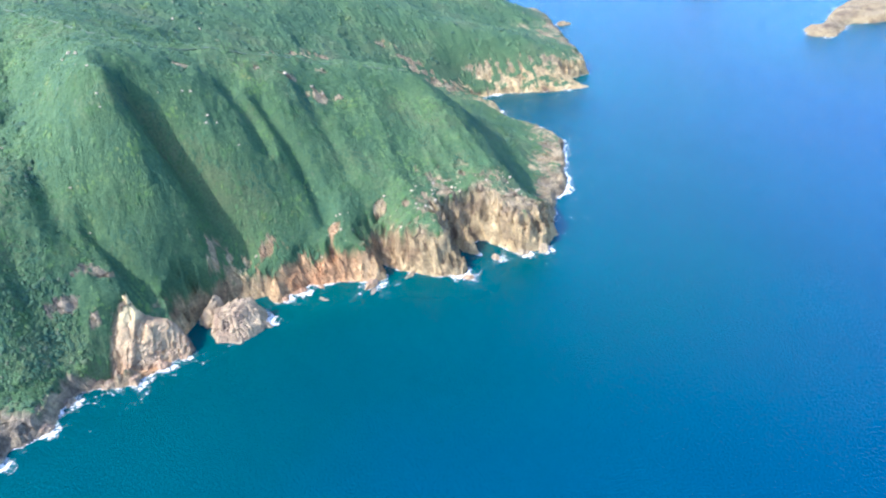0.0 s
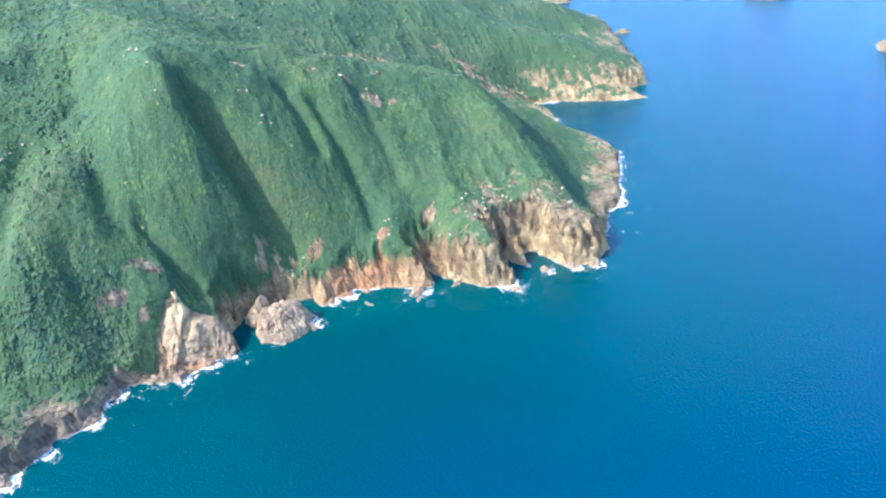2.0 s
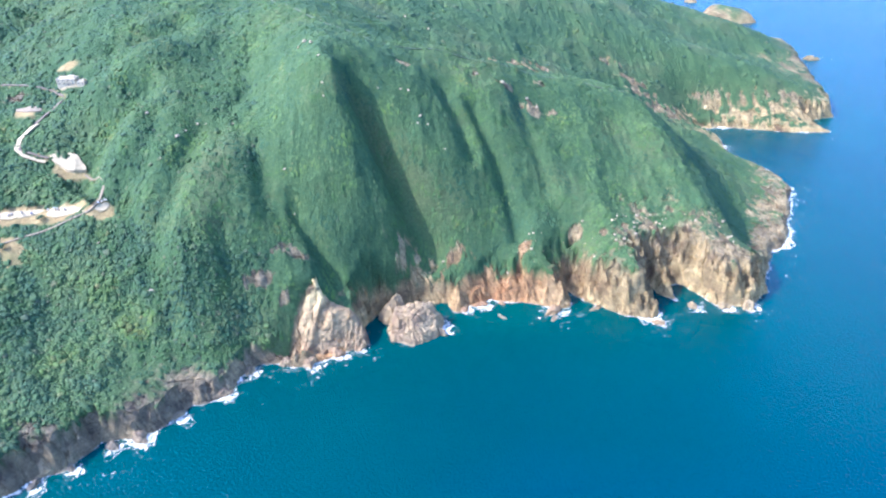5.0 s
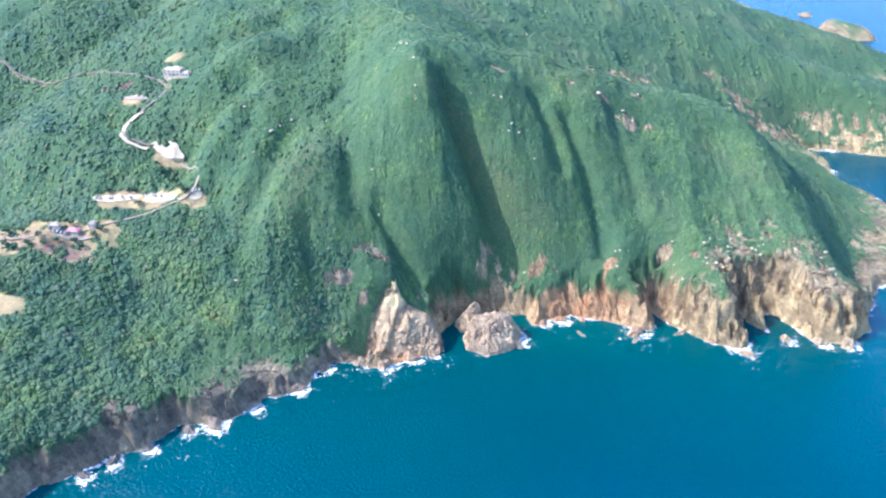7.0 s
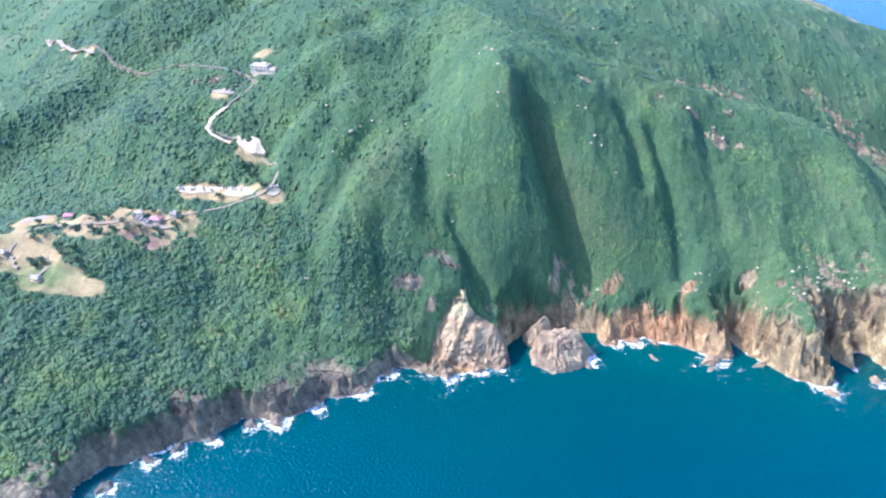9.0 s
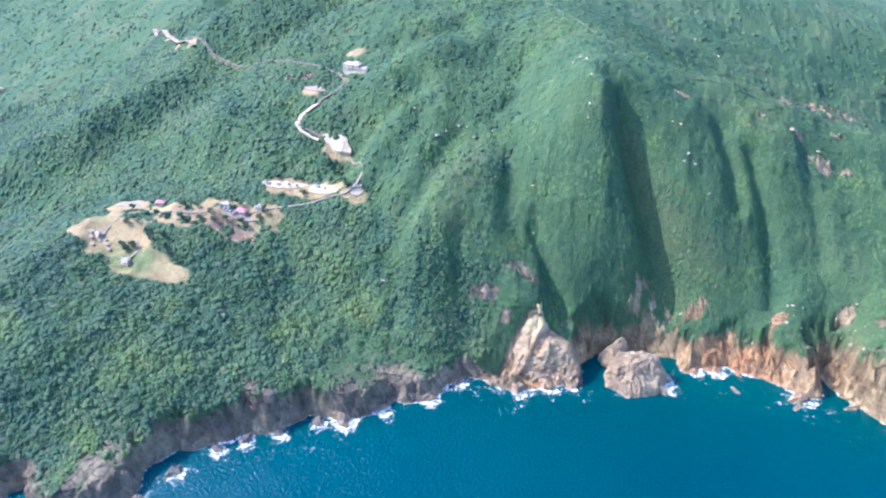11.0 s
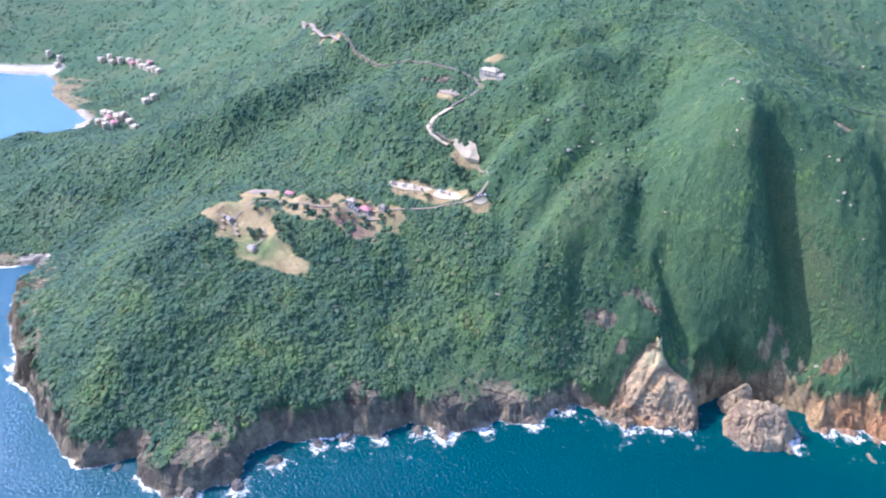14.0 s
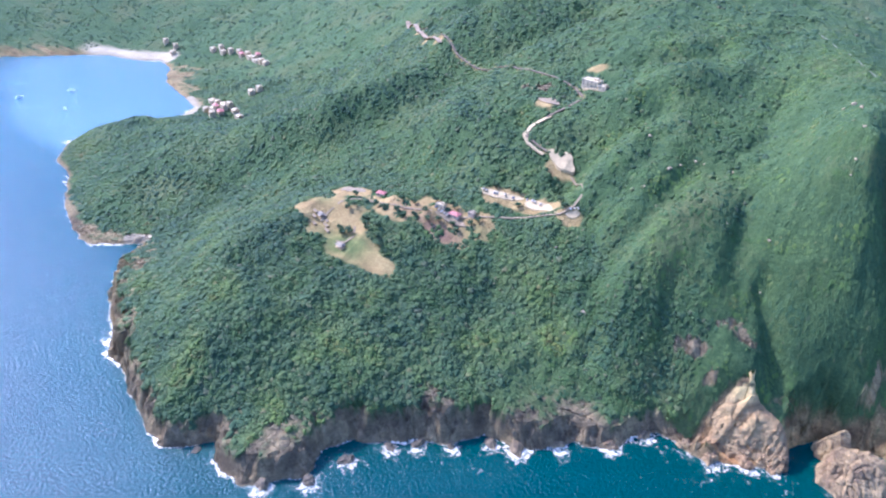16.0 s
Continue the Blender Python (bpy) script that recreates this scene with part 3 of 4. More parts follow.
def only(verts, faces, keep_face, *arrays):
    """Drop faces, and the points that no face uses."""
    faces = faces[keep_face]
    used = np.unique(faces)
    where = np.full(len(verts), -1)
    where[used] = np.arange(len(used))
    return verts[used], where[faces], [v[used] for v in arrays]


# ---- ground ----
def stone(x, y):
    """How buff and how pink the rock is at a place of the map."""
    buff = np.clip(step(-70, 0, x) * (1 - 0.6 * step(440, 500, x) * (1 - step(900, 960, y))) + step(900, 960, y) + step(400, 700, -x) * 0.5 + 0.25 * fractal(x, y, 40, 3, 161), 0, 1)
    pink = np.exp(-(((x - 175) / 62) ** 2 + ((y - 632) / 36) ** 2)) + 0.85 * np.exp(-(((x + 10) / 34) ** 2 + ((y - 584) / 20) ** 2))
    return buff, np.clip(pink, 0, 1)


gx = spaced((-2700, -1300, 40), (-1300, -800, 8), (-800, 680, 1.9), (680, 900, 3.4), (900, 1150, 7), (1150, 1900, 20))
gy = spaced((330, 690, 1.6), (690, 1130, 3.2), (1130, 1500, 8), (1500, 2700, 30))
xx, yy = [v.ravel() for v in np.meshgrid(gx, gy)]
zz, inland, rock, clear = land(xx, yy)
quads = grid_faces(len(gx), len(gy))
leafy = (1 - rock) * (1 - clear) * step(2, 6, zz)
tufts = leafy * (0.95 * smooth_noise(xx / 3.6, yy / 3.6, 105) + 0.5 * smooth_noise(xx / 8.3, yy / 8.3, 106))
# quads that the fine crags replace, where the ground sinks a little under them
craggy = (rock[quads].max(1) > 0.04) & (zz[quads].max(1) > -1.5) & (xx[quads].min(1) > -790) & (xx[quads].max(1) < 895) & (yy[quads].max(1) < 1120)
sunk = np.zeros(len(xx))
whole = np.ones(len(xx), bool)
whole[np.unique(quads[~craggy])] = False
sunk[whole] = 2.5
px, py, pz = xx, yy, zz + tufts - sunk
v, q, (rk, cl, wm, pk, sd, tf, re) = only(np.c_[px, py, pz], quads, (zz[quads] > -4).any(1), rock, clear, *stone(xx, yy), *soils(xx, yy, inland))
ground = tagged(mesh_object("ground", v, q, GROUND, True, rock=rk, clearing=cl, buff=wm, pink=pk, sand=sd, turf=tf, red_earth=re), "green mountain coast with bare buff rock cliffs", "hillside", kind="structure")



def crag_shift(p, rock):
    """Moves points of bare rock by its joints, layers and weathering. Returns the points and each one's tone."""
    tilt = np.c_[p[:, 0] + 0.45 * p[:, 2], p[:, 1] - 0.25 * p[:, 2] + 1.5 * fractal(p[:, 0], p[:, 2], 9, 2, 171), p[:, 2] - 0.35 * p[:, 0] * 0.4]
    big, gap = blocks(tilt, (8.4, 8.4, 24.0), 1)
    small, fine_gap = blocks(tilt, (2.6, 2.6, 9.0), 7)
    out = rock * step(0.2, 2.5, p[:, 2])
    push = out * (3.8 * (big - 0.45) + 0.9 * (small - 0.5) - 2.2 * (1 - gap) - 0.4 * (1 - fine_gap))
    slope_x, slope_y = -0.35, -0.80
    rough = 0.5 * fractal(p[:, 0], p[:, 1] + p[:, 2], 2.2, 2, 173) * out
    return p + np.c_[push * slope_x, push * slope_y, push * 0.45 + rough], 0.55 * big + 0.45 * small


# ---- crags: the same ground, finer, where it is bare rock ----
cq = quads[craggy]
m = 3
gu, gv = np.meshgrid(np.arange(m + 1) / m, np.arange(m + 1) / m)
gu, gv = gu.ravel(), gv.ravel()
ox, oy = xx[cq[:, 0]][:, None], yy[cq[:, 0]][:, None]
fx = (ox + gu * (xx[cq[:, 1]][:, None] - ox)).ravel()
fy = (oy + gv * (yy[cq[:, 3]][:, None] - oy)).ravel()
_, first, back = np.unique(np.round(np.c_[fx, fy] * 50).astype(np.int64), axis=0, return_index=True, return_inverse=True)
back = back.ravel()
fx, fy = fx[first], fy[first]
fz, finland, frock, fclear = land(fx, fy)
pts, tone = crag_shift(np.c_[fx, fy, fz], frock)
pts[:, 2] += (1 - frock) * 0.25 * smooth_noise(fx / 3.6, fy / 3.6, 105)
cell = back.reshape(len(cq), (m + 1) ** 2)
corner = np.array([(r * (m + 1) + c, r * (m + 1) + c + 1, (r + 1) * (m + 1) + c + 1, (r + 1) * (m + 1) + c) for r in range(m) for c in range(m)])
fine = cell[:, corner].reshape(-1, 4)
bf, pk = stone(fx, fy)
bf = bf * (1 - 0.6 * step(20, 44, fz + 14 * fractal(fx, fy, 18, 3, 165)))
sd, tf, re = soils(fx, fy, finland)
crags = tagged(mesh_object("cliff", pts, fine, GROUND, False, rock=frock, clearing=fclear, buff=bf, pink=pk, sand=sd, turf=tf, red_earth=re, tone=tone), "jointed buff and grey rock cliffs along the shore", "cliff", kind="structure")

# ---- sea ----
sx = spaced((-12000, -2800, 1150), (-2800, -1000, 60), (-1000, 900, 9), (900, 2000, 50), (2000, 12100, 1250))
sy = spaced((-9000, -100, 890), (-100, 300, 50), (300, 1100, 9), (1100, 2700, 60), (2700, 14000, 1400))
wx, wy = [v.ravel() for v in np.meshgrid(sx, sy)]
off = np.full(len(wx), -1e4)
for ring in [MAINLAND] + ISLANDS:
    off = np.maximum(off, shore(wx, wy, ring)[0])
cove = np.exp(-(((wx - 165) / 75) ** 2 + ((wy - 608) / 34) ** 2))
shallow = np.clip(0.60 * np.exp(off / 330) + 0.28 * cove + 0.95 * np.exp(-(((wx + 1180) / 330) ** 2 + ((wy - 940) / 260) ** 2)), 0, 1)
water = tagged(mesh_object("water", np.c_[wx, wy, np.zeros(len(wx))], grid_faces(len(sx), len(sy)), SEA, True, shallow=shallow), "deep blue-green sea with small waves", "sea", kind="structure")

# ---- surf along the shore ----
# rocks in the surf: x, y, half width, half depth, half height, buff, pink
SHORE_ROCKS = [(-127, 541, 8, 7, 9, 0.4, 0.5), (-104, 556, 9, 7, 8, 0.4, 0.1), (-108, 537, 7, 5, 5, 0.3, 0.3), (-174, 497, 12, 7, 6, 0.3, 0.1), (-146, 516, 8, 4, 3, 0.2, 0.0),
               (-224, 470, 7, 4, 3, 0.1, 0.0), (-288, 411, 8, 5, 4, 0.0, 0.0), (-301, 377, 7, 5, 5, 0.0, 0.0), (-86, 566, 8, 6, 4, 0.3, 0.1), (-266, 441, 6, 4, 3, 0.0, 0.0),
               (131, 624, 6, 4, 3, 0.6, 0.8), (150, 629, 9, 4, 3, 0.6, 0.9), (172, 628, 5, 3, 2, 0.7, 0.6), (265, 598, 11, 3, 2.5, 0.8, 0.1), (365, 580, 6, 4, 4, 0.8, 0.1), (222, 603, 12, 6, 6, 0.8, 0.5),
               (318, 560, 7, 4, 3, 0.9, 0.3), (420, 568, 9, 6, 6, 0.9, 0.0), (396, 574, 8, 5, 5, 0.9, 0.0), (-30, 566, 9, 6, 6, 0.5, 0.3), (-4, 576, 9, 6, 6, 0.6, 0.5),
               (16, 583, 9, 6, 5, 0.6, 0.5), (-52, 571, 8, 6, 5, 0.4, 0.2), (100, 588, 7, 5, 4, 0.5, 0.1), (70, 578, 8, 5, 4, 0.5, 0.1), (166, 603, 6, 2.5, 1.2, 0.4, 0.0), (218, 590, 6, 2.5, 1.2, 0.4, 0.0),
               (-195, 488, 7, 5, 4, 0.1, 0.0), (-247, 457, 7, 4, 4, 0.0, 0.0), (-330, 357, 9, 6, 5, 0.1, 0.0), (-400, 357, 5, 3, 2, 0.0, 0.0)]
# sheltered water with little foam: x, y, radius
CALM = [(38, 618, 20), (246, 628, 14), (333, 612, 10), (362, 612, 10), (104, 636, 18), (-390, 362, 10)]
near = (inland > -45) & (inland < 4)
spray = fractal(xx, yy, 46, 3, 121)
reach = 1.6 + 15.0 * np.clip(spray, 0, 1) ** 1.2
foam = np.where(inland < 0, np.exp(-(inland / reach) ** 2), 1) * np.where(xx < -690, 0.75, 1)
foam = np.maximum(foam, 0.8 * step(455, 500, xx) * (1 - step(640, 700, xx)) * np.exp(np.minimum(inland, 0) / 10.0) * step(-0.35, 0.45, fractal(xx, yy, 26, 3, 123)))
for cx, cy, sx, sy, sz, bf, pk in SHORE_ROCKS:
    if sz > 2.8:
        foam = np.maximum(foam, 0.68 * np.exp(-np.maximum(np.hypot(xx - cx - 3, yy - cy + 4) - sx * 0.8, 0) / 5.0))
foam = np.maximum(foam, 0.8 * np.exp(-np.maximum(np.hypot((xx - 78) / 1.25, yy - 602) - 26, 0) / 3.0) * step(-35, 20, xx - 60))
for cx, cy, r in CALM:
    foam = foam * (0.35 + 0.65 * step(0.7, 1.3, np.hypot(xx - cx, yy - cy) / r))
sel = near[quads].all(1) & (zz[quads] < 1.5).all(1) & (yy[quads].max(1) < 1500)
v, q, (fm,) = only(np.c_[xx, yy, np.full(len(xx), 0.12)], quads, sel, 1.2 * foam - 0.2)
surf = tagged(mesh_object("surf", v, q, FOAM, True, foam=fm), "white foam where waves break on the rocks", "surf", kind="stuff")


# ---- woods and scrub ----
def lumps(seed, rings=2):
    """Uneven crowns: a dome of corners pushed in and out, in six sorts."""
    made = []
    rnd = np.random.RandomState(seed)
    for _ in range(6):
        bm = bmesh.new()
        bmesh.ops.create_icosphere(bm, subdivisions=rings, radius=1.0)
        low = [p for p in bm.verts if p.co.z < -0.45]
        bmesh.ops.delete(bm, geom=low, context="VERTS")
        bm.verts.ensure_lookup_table()
        co = np.array([p.co[:] for p in bm.verts])
        co *= (1 + 0.85 * (rnd.rand(len(co), 1) - 0.5)) * (0.75 + 0.5 * rnd.rand(1, 3))
        tri = [[p.index for p in f.verts] for f in bm.faces]
        bm.free()
        made.append((co, np.array(tri)))
    return made


def scatter(name, places, sizes, tall, sorts, mat, label, seed, hug=0.5, smooth=True):
    """One mesh of very many crowns."""
    rnd = np.random.RandomState(seed)
    verts, faces, base = [], [], 0
    rise_y, rise_x = [np.clip(on_grid(g.ravel(), places[:, 0], places[:, 1]), -1.6, 1.6) for g in np.gradient(zz.reshape(len(gy), len(gx)), gy, gx)]
    pick, turn = rnd.randint(0, len(sorts), len(places)), rnd.rand(len(places)) * 6.283
    for k, (co, tri) in enumerate(sorts):
        some = np.nonzero(pick == k)[0]
        c, s = np.cos(turn[some])[:, None], np.sin(turn[some])[:, None]
        r = sizes[some][:, None]
        x = (co[:, 0] * c - co[:, 1] * s) * r + places[some, 0:1]
        y = (co[:, 0] * s + co[:, 1] * c) * r + places[some, 1:2]
        z = (co[:, 2] + 0.25) * r * tall[some][:, None] + places[some, 2:3]
        z = z + hug * (rise_x[some][:, None] * (x - places[some, 0:1]) + rise_y[some][:, None] * (y - places[some, 1:2]))
        verts.append(np.stack([x, y, z], -1).reshape(-1, 3))
        faces.append((tri[None] + (base + np.arange(len(some)) * len(co))[:, None, None]).reshape(-1, 3))
        base += len(some) * len(co)
    return tagged(mesh_object(name, np.concatenate(verts), np.concatenate(faces), mat, smooth), label, name.replace("_", " "), kind="stuff")


def on_grid(values, x, y):
    """A number of the ground's grid at any places, by straight lines between its points."""
    v = values.reshape(len(gy), len(gx))
    i, j = np.clip(np.searchsorted(gx, x) - 1, 0, len(gx) - 2), np.clip(np.searchsorted(gy, y) - 1, 0, len(gy) - 2)
    s, t = (x - gx[i]) / (gx[i + 1] - gx[i]), (y - gy[j]) / (gy[j + 1] - gy[j])
    return (v[j, i] * (1 - s) + v[j, i + 1] * s) * (1 - t) + (v[j + 1, i] * (1 - s) + v[j + 1, i + 1] * s) * t


def sown(count, x0, x1, y0, y1, seed):
    """Places strewn evenly, with the ground's numbers there."""
    rnd = np.random.RandomState(seed)
    x, y = x0 + rnd.rand(count) * (x1 - x0), y0 + rnd.rand(count) * (y1 - y0)
    return (x, y, *(on_grid(v, x, y) for v in (zz + tufts, inland, rock, clear)), rnd)


def wooded(x, y):
    """How thick the woods stand: full on the cape and in the valleys, thin on the mountain."""
    cape = 1 - step(-0.22, 0.22, (x + 215 + (y - 600) * 0.2) / 300 + 0.30 * fractal(x, y, 90, 4, 141))
    foot = (1 - step(10, 60, np.abs(y - 600))) * step(-200, -150, x) * (1 - step(80, 130, x)) * 0.55
    return np.clip(np.maximum(cape, foot), 0, 1)


def cover(count, box, seed, where):
    """Places for plants: strewn over a box of the map, kept off rock, clearings, sand and the sea."""
    x, y, z, d, r, c, rnd = sown(count, *box, seed)
    sand = soils(x, y, d)[0]
    lot = (x > -425) & (x < -280) & (np.abs(y - 640) < 18) & (np.minimum(away(x, y, ROAD_LINES[1]), np.hypot((x + 333) * 0.3, y - 651) - 3) > 3.5)
    ok = (z > 2.5) & (r < 0.4) & (c < np.where(lot & (fractal(x, y, 8, 2, 145) > 0.14), 1.1, 0.35)) & (sand < 0.2) & (d > 3) & (rnd.rand(len(x)) < where(x, y))
    return np.c_[x, y, z][ok], rnd


def patchy(x, y, seed):
    return 0.8 + 0.5 * fractal(x, y, 36, 3, seed)


p, rnd = cover(70000, (-720, -60, 335, 690), 25, lambda x, y: wooded(x, y))
under = scatter("undergrowth", p - (0, 0, 0.3), 1.0 + 0.95 * rnd.rand(len(p)), 0.30 + 0.22 * rnd.rand(len(p)), lumps(5, 1), WOODS, "green bushes and small trees filling the woodland", 27, 0.6)
p, rnd = cover(16000, (-720, -60, 335, 690), 5, lambda x, y: wooded(x, y) * (0.9 + 0.3 * fractal(x, y, 25, 2, 143)))
size = 1.5 + 1.6 * rnd.rand(len(p)) ** 2
woods = scatter("woodland", p - (0, 0, 0.3), size, 0.30 + 0.24 * rnd.rand(len(p)), lumps(1, 2), WOODS, "dense dark green subtropical woodland canopy over the cape", 7, 0.5)
p, rnd = cover(46000, (-1060, -60, 560, 1060), 15, lambda x, y: np.where((y > 690) | (x < -720), np.maximum(wooded(x, y), 0.25), 0))
back_woods = scatter("back_woodland", p - (0, 0, 0.3), 1.45 + 1.8 * rnd.rand(len(p)) ** 2, 0.30 + 0.24 * rnd.rand(len(p)), lumps(4, 1), WOODS, "woodland filling the valley behind the cape and the slopes over the bay", 17, 0.5)
p, rnd = cover(72000, (-230, 640, 540, 1000), 6, lambda x, y: (1 - wooded(x, y)) * patchy(x, y, 151))
scrub = scatter("scrub", p - (0, 0, 0.3), 0.9 + 1.1 * rnd.rand(len(p)) ** 2, 0.36 + 0.34 * rnd.rand(len(p)), lumps(2, 1), SCRUB, "low green shrubs covering the steep mountain slopes", 8, 0.95, False)
p, rnd = cover(30000, (-1700, 960, 860, 1800), 9, lambda x, y: np.where((y > 1000) | (x < -1060), np.where(x < -300, 1, 0.5), 0))
far_woods = scatter("far_woodland", p - (0, 0, 0.4), 1.6 + 2.6 * rnd.rand(len(p)) ** 1.5, 0.42 + 0.3 * rnd.rand(len(p)), lumps(3, 1), WOODS, "far wooded slopes round the bay and behind the crest", 10, 0.5)


# ---- building blocks for things ----
def part(name, bm, mat, parent=None, label="", smooth=False):
    """Links a bmesh as one mesh object, under a thing or a part where one is given."""
    me = bpy.data.meshes.new(name)
    bm.to_mesh(me)
    bm.free()
    for f in me.polygons:
        f.use_smooth = smooth
    me.materials.append(mat)
    ob = new(name, me)
    ob.parent = parent
    if label:
        ob["label"] = label
    return ob


def box(sx, sy, sz, at=(0, 0, 0), bevel=0.0):
    """A block that stands on at, with softened edges."""
    bm = bmesh.new()
    bmesh.ops.create_cube(bm, size=1.0)
    bmesh.ops.scale(bm, vec=(sx, sy, sz), verts=bm.verts)
    if bevel:
        bmesh.ops.bevel(bm, geom=bm.edges[:], offset=bevel, segments=1, affect="EDGES")
    bmesh.ops.translate(bm, vec=(at[0], at[1], at[2] + sz / 2), verts=bm.verts)
    return bm


def tube(r0, r1, h, at=(0, 0, 0), sides=8):
    bm = bmesh.new()
    bmesh.ops.create_cone(bm, cap_ends=True, segments=sides, radius1=r0, radius2=r1, depth=h)
    bmesh.ops.translate(bm, vec=(at[0], at[1], at[2] + h / 2), verts=bm.verts)
    return bm


def merged(*meshes):
    """Several bmeshes joined into the first."""
    out = meshes[0]
    for bm in meshes[1:]:
        me = bpy.data.meshes.new("joined")
        bm.to_mesh(me)
        bm.free()
        out.from_mesh(me)
        bpy.data.meshes.remove(me)
    return out


def rock_mesh(name, mat, sx, sy, sz, seed, detail=3, buff=0.4, pink=0.0, cuts=9, rough=0.2, joint=0.5, taper=0.15, flute=1.0):
    """A weathered block of rock: a ball cut by planes along its joints, then roughened, its foot under the ground."""
    rnd = np.random.RandomState(seed)
    bm = bmesh.new()
    bmesh.ops.create_icosphere(bm, subdivisions=detail, radius=1.0)
    co = np.array([p.co[:] for p in bm.verts])
    tri = np.array([[p.index for p in f.verts] for f in bm.faces])
    bm.free()
    for _ in range(cuts):
        n = rnd.randn(3)
        n[2] = abs(n[2]) * 0.8
        n /= np.linalg.norm(n)
        over = np.maximum(co @ n - (0.62 + 0.3 * rnd.rand()), 0)
        co -= over[:, None] * n * 0.92
    wob = fractal(co[:, 0] * 2 + seed, co[:, 1] * 2 + co[:, 2] * 1.5, 1.0, 4, seed)
    out = co / np.linalg.norm(co, axis=1)[:, None]
    co = co * (1 + rough * wob)[:, None] * (sx, sy, sz)
    co[:, :2] *= (1 - taper * np.clip(co[:, 2:] / sz, -0.4, 1))
    big, gap = blocks(np.c_[co[:, 0] + 0.3 * co[:, 2], co[:, 1], co[:, 2]], (sx * joint, sx * joint, sx * joint * 4), seed)
    small, _ = blocks(co, (sx * joint * 0.4, sx * joint * 0.4, sx * joint * 1.4), seed + 3)
    co = co + out * (flute * sx * joint * (0.30 * (big - 0.5) + 0.12 * (small - 0.5) - 0.18 * (1 - gap)))[:, None]
    flat = np.full(len(co), 1.0)
    return mesh_object(name, co, tri, mat, False, buff=flat * buff, pink=flat * pink, tone=0.55 * big + 0.45 * small)


def ribbon(name, line, width, mat, label, lift=0.35, gap=4.0, depth=1.2, category="road"):
    """A strip laid along a line of the map, level across, with a body under it."""
    line = resampled(line, gap)
    way = np.gradient(line, axis=0)
    way /= np.linalg.norm(way, axis=1)[:, None]
    side = np.c_[-way[:, 1], way[:, 0]] * width / 2
    left, right = line + side, line - side
    z = np.maximum(np.maximum(land(left[:, 0], left[:, 1])[0], land(right[:, 0], right[:, 1])[0]) * 0.5 + land(line[:, 0], line[:, 1])[0] * 0.5, 0.5) + lift
    z = np.convolve(np.pad(z, 2, mode="edge"), np.ones(5) / 5, "valid")
    v = np.stack([np.c_[left, z - depth], np.c_[left, z], np.c_[right, z], np.c_[right, z - depth]], 1).reshape(-1, 3)
    i = np.arange(len(line) - 1)[:, None] * 4
    f = np.concatenate([i + (0, 1, 5, 4), i + (1, 2, 6, 5), i + (2, 3, 7, 6)])
    return tagged(mesh_object(name, v, f[:, ::-1], mat, False), label, category, kind="structure")


def yard(name, cx, cy, rx, ry, turn, mat, label, lift=0.5):
    """A paved yard with an uneven edge, lying on the slope."""
    k, rings = 40, 7
    u = np.arange(k) / k * 2 * math.pi
    edge = 1 + 0.16 * smooth_noise(u * 1.6 + cx, u * 0 + cy, 3) + 0.12 * np.cos(2 * u)
    r = np.linspace(0, 1, rings)[:, None] * edge
    x, y = (r * np.cos(u) * rx).ravel(), (r * np.sin(u) * ry).ravel()
    c, s = math.cos(radians(turn)), math.sin(radians(turn))
    x, y = cx + x * c - y * s, cy + x * s + y * c
    mid = height(cx, cy)
    z = 0.8 * land(x, y)[0] + 0.2 * mid + lift
    v = np.r_[np.c_[x, y, z], np.c_[x[-k:], y[-k:], z[-k:] - 3.0]]
    f = []
    for j in range(rings):
        a = j * k + np.arange(k)
        b = j * k + (np.arange(k) + 1) % k
        f.append(np.stack([a, b, b + k, a + k], 1))
    return tagged(mesh_object(name, v, np.concatenate(f)[:, ::-1], mat, False), label, "pavement", kind="structure")


ASPHALT = plain_material("worn_asphalt", (0.16, 0.105, 0.046), 0.9, 0.25, 0.3)
CONCRETE = plain_material("pale_concrete", (0.46, 0.305, 0.115), 0.85, 0.15, 0.25)
PATHWAY = plain_material("path_concrete", (0.25, 0.165, 0.068), 0.9, 0.2, 0.4)
CUTTING = plain_material("cutting_earth", (0.27, 0.175, 0.075), 0.95, 0.3, 0.15)
TRAIL = plain_material("trail_earth", (0.13, 0.125, 0.055), 0.95, 0.3, 0.4)
WHITE_WALL = plain_material("white_render", (0.50, 0.36, 0.165), 0.8, 0.1, 0.3)
CREAM_WALL = plain_material("cream_render", (0.42, 0.30, 0.15), 0.8, 0.1, 0.3)
RED_TILE = plain_material("red_roof_tile", (0.40, 0.13, 0.075), 0.75, 0.25, 0.8)
GREY_ROOF = plain_material("grey_roof", (0.27, 0.19, 0.095), 0.8, 0.2, 0.4)
WOOD = plain_material("weathered_wood", (0.20, 0.13, 0.08), 0.85, 0.3, 2.0)
BARK = plain_material("bark", (0.12, 0.085, 0.06), 0.95, 0.35, 2.0)
PALE_ROCK = plain_material("pale_rock", (0.38, 0.26, 0.115), 0.9, 0.25, 0.6)
RUBBER = plain_material("black_rubber", (0.02, 0.02, 0.02), 0.9, 0.2, 4.0)
HULL = plain_material("white_hull", (0.80, 0.80, 0.80), 0.35, 0.05, 0.5)
PAINTS = [plain_material("white_paint", (0.42, 0.32, 0.18), 0.3, 0.03, 0.5), plain_material("silver_paint", (0.40, 0.34, 0.24), 0.3, 0.03, 0.5), plain_material("dark_paint", (0.06, 0.07, 0.09), 0.3, 0.05, 0.5)]
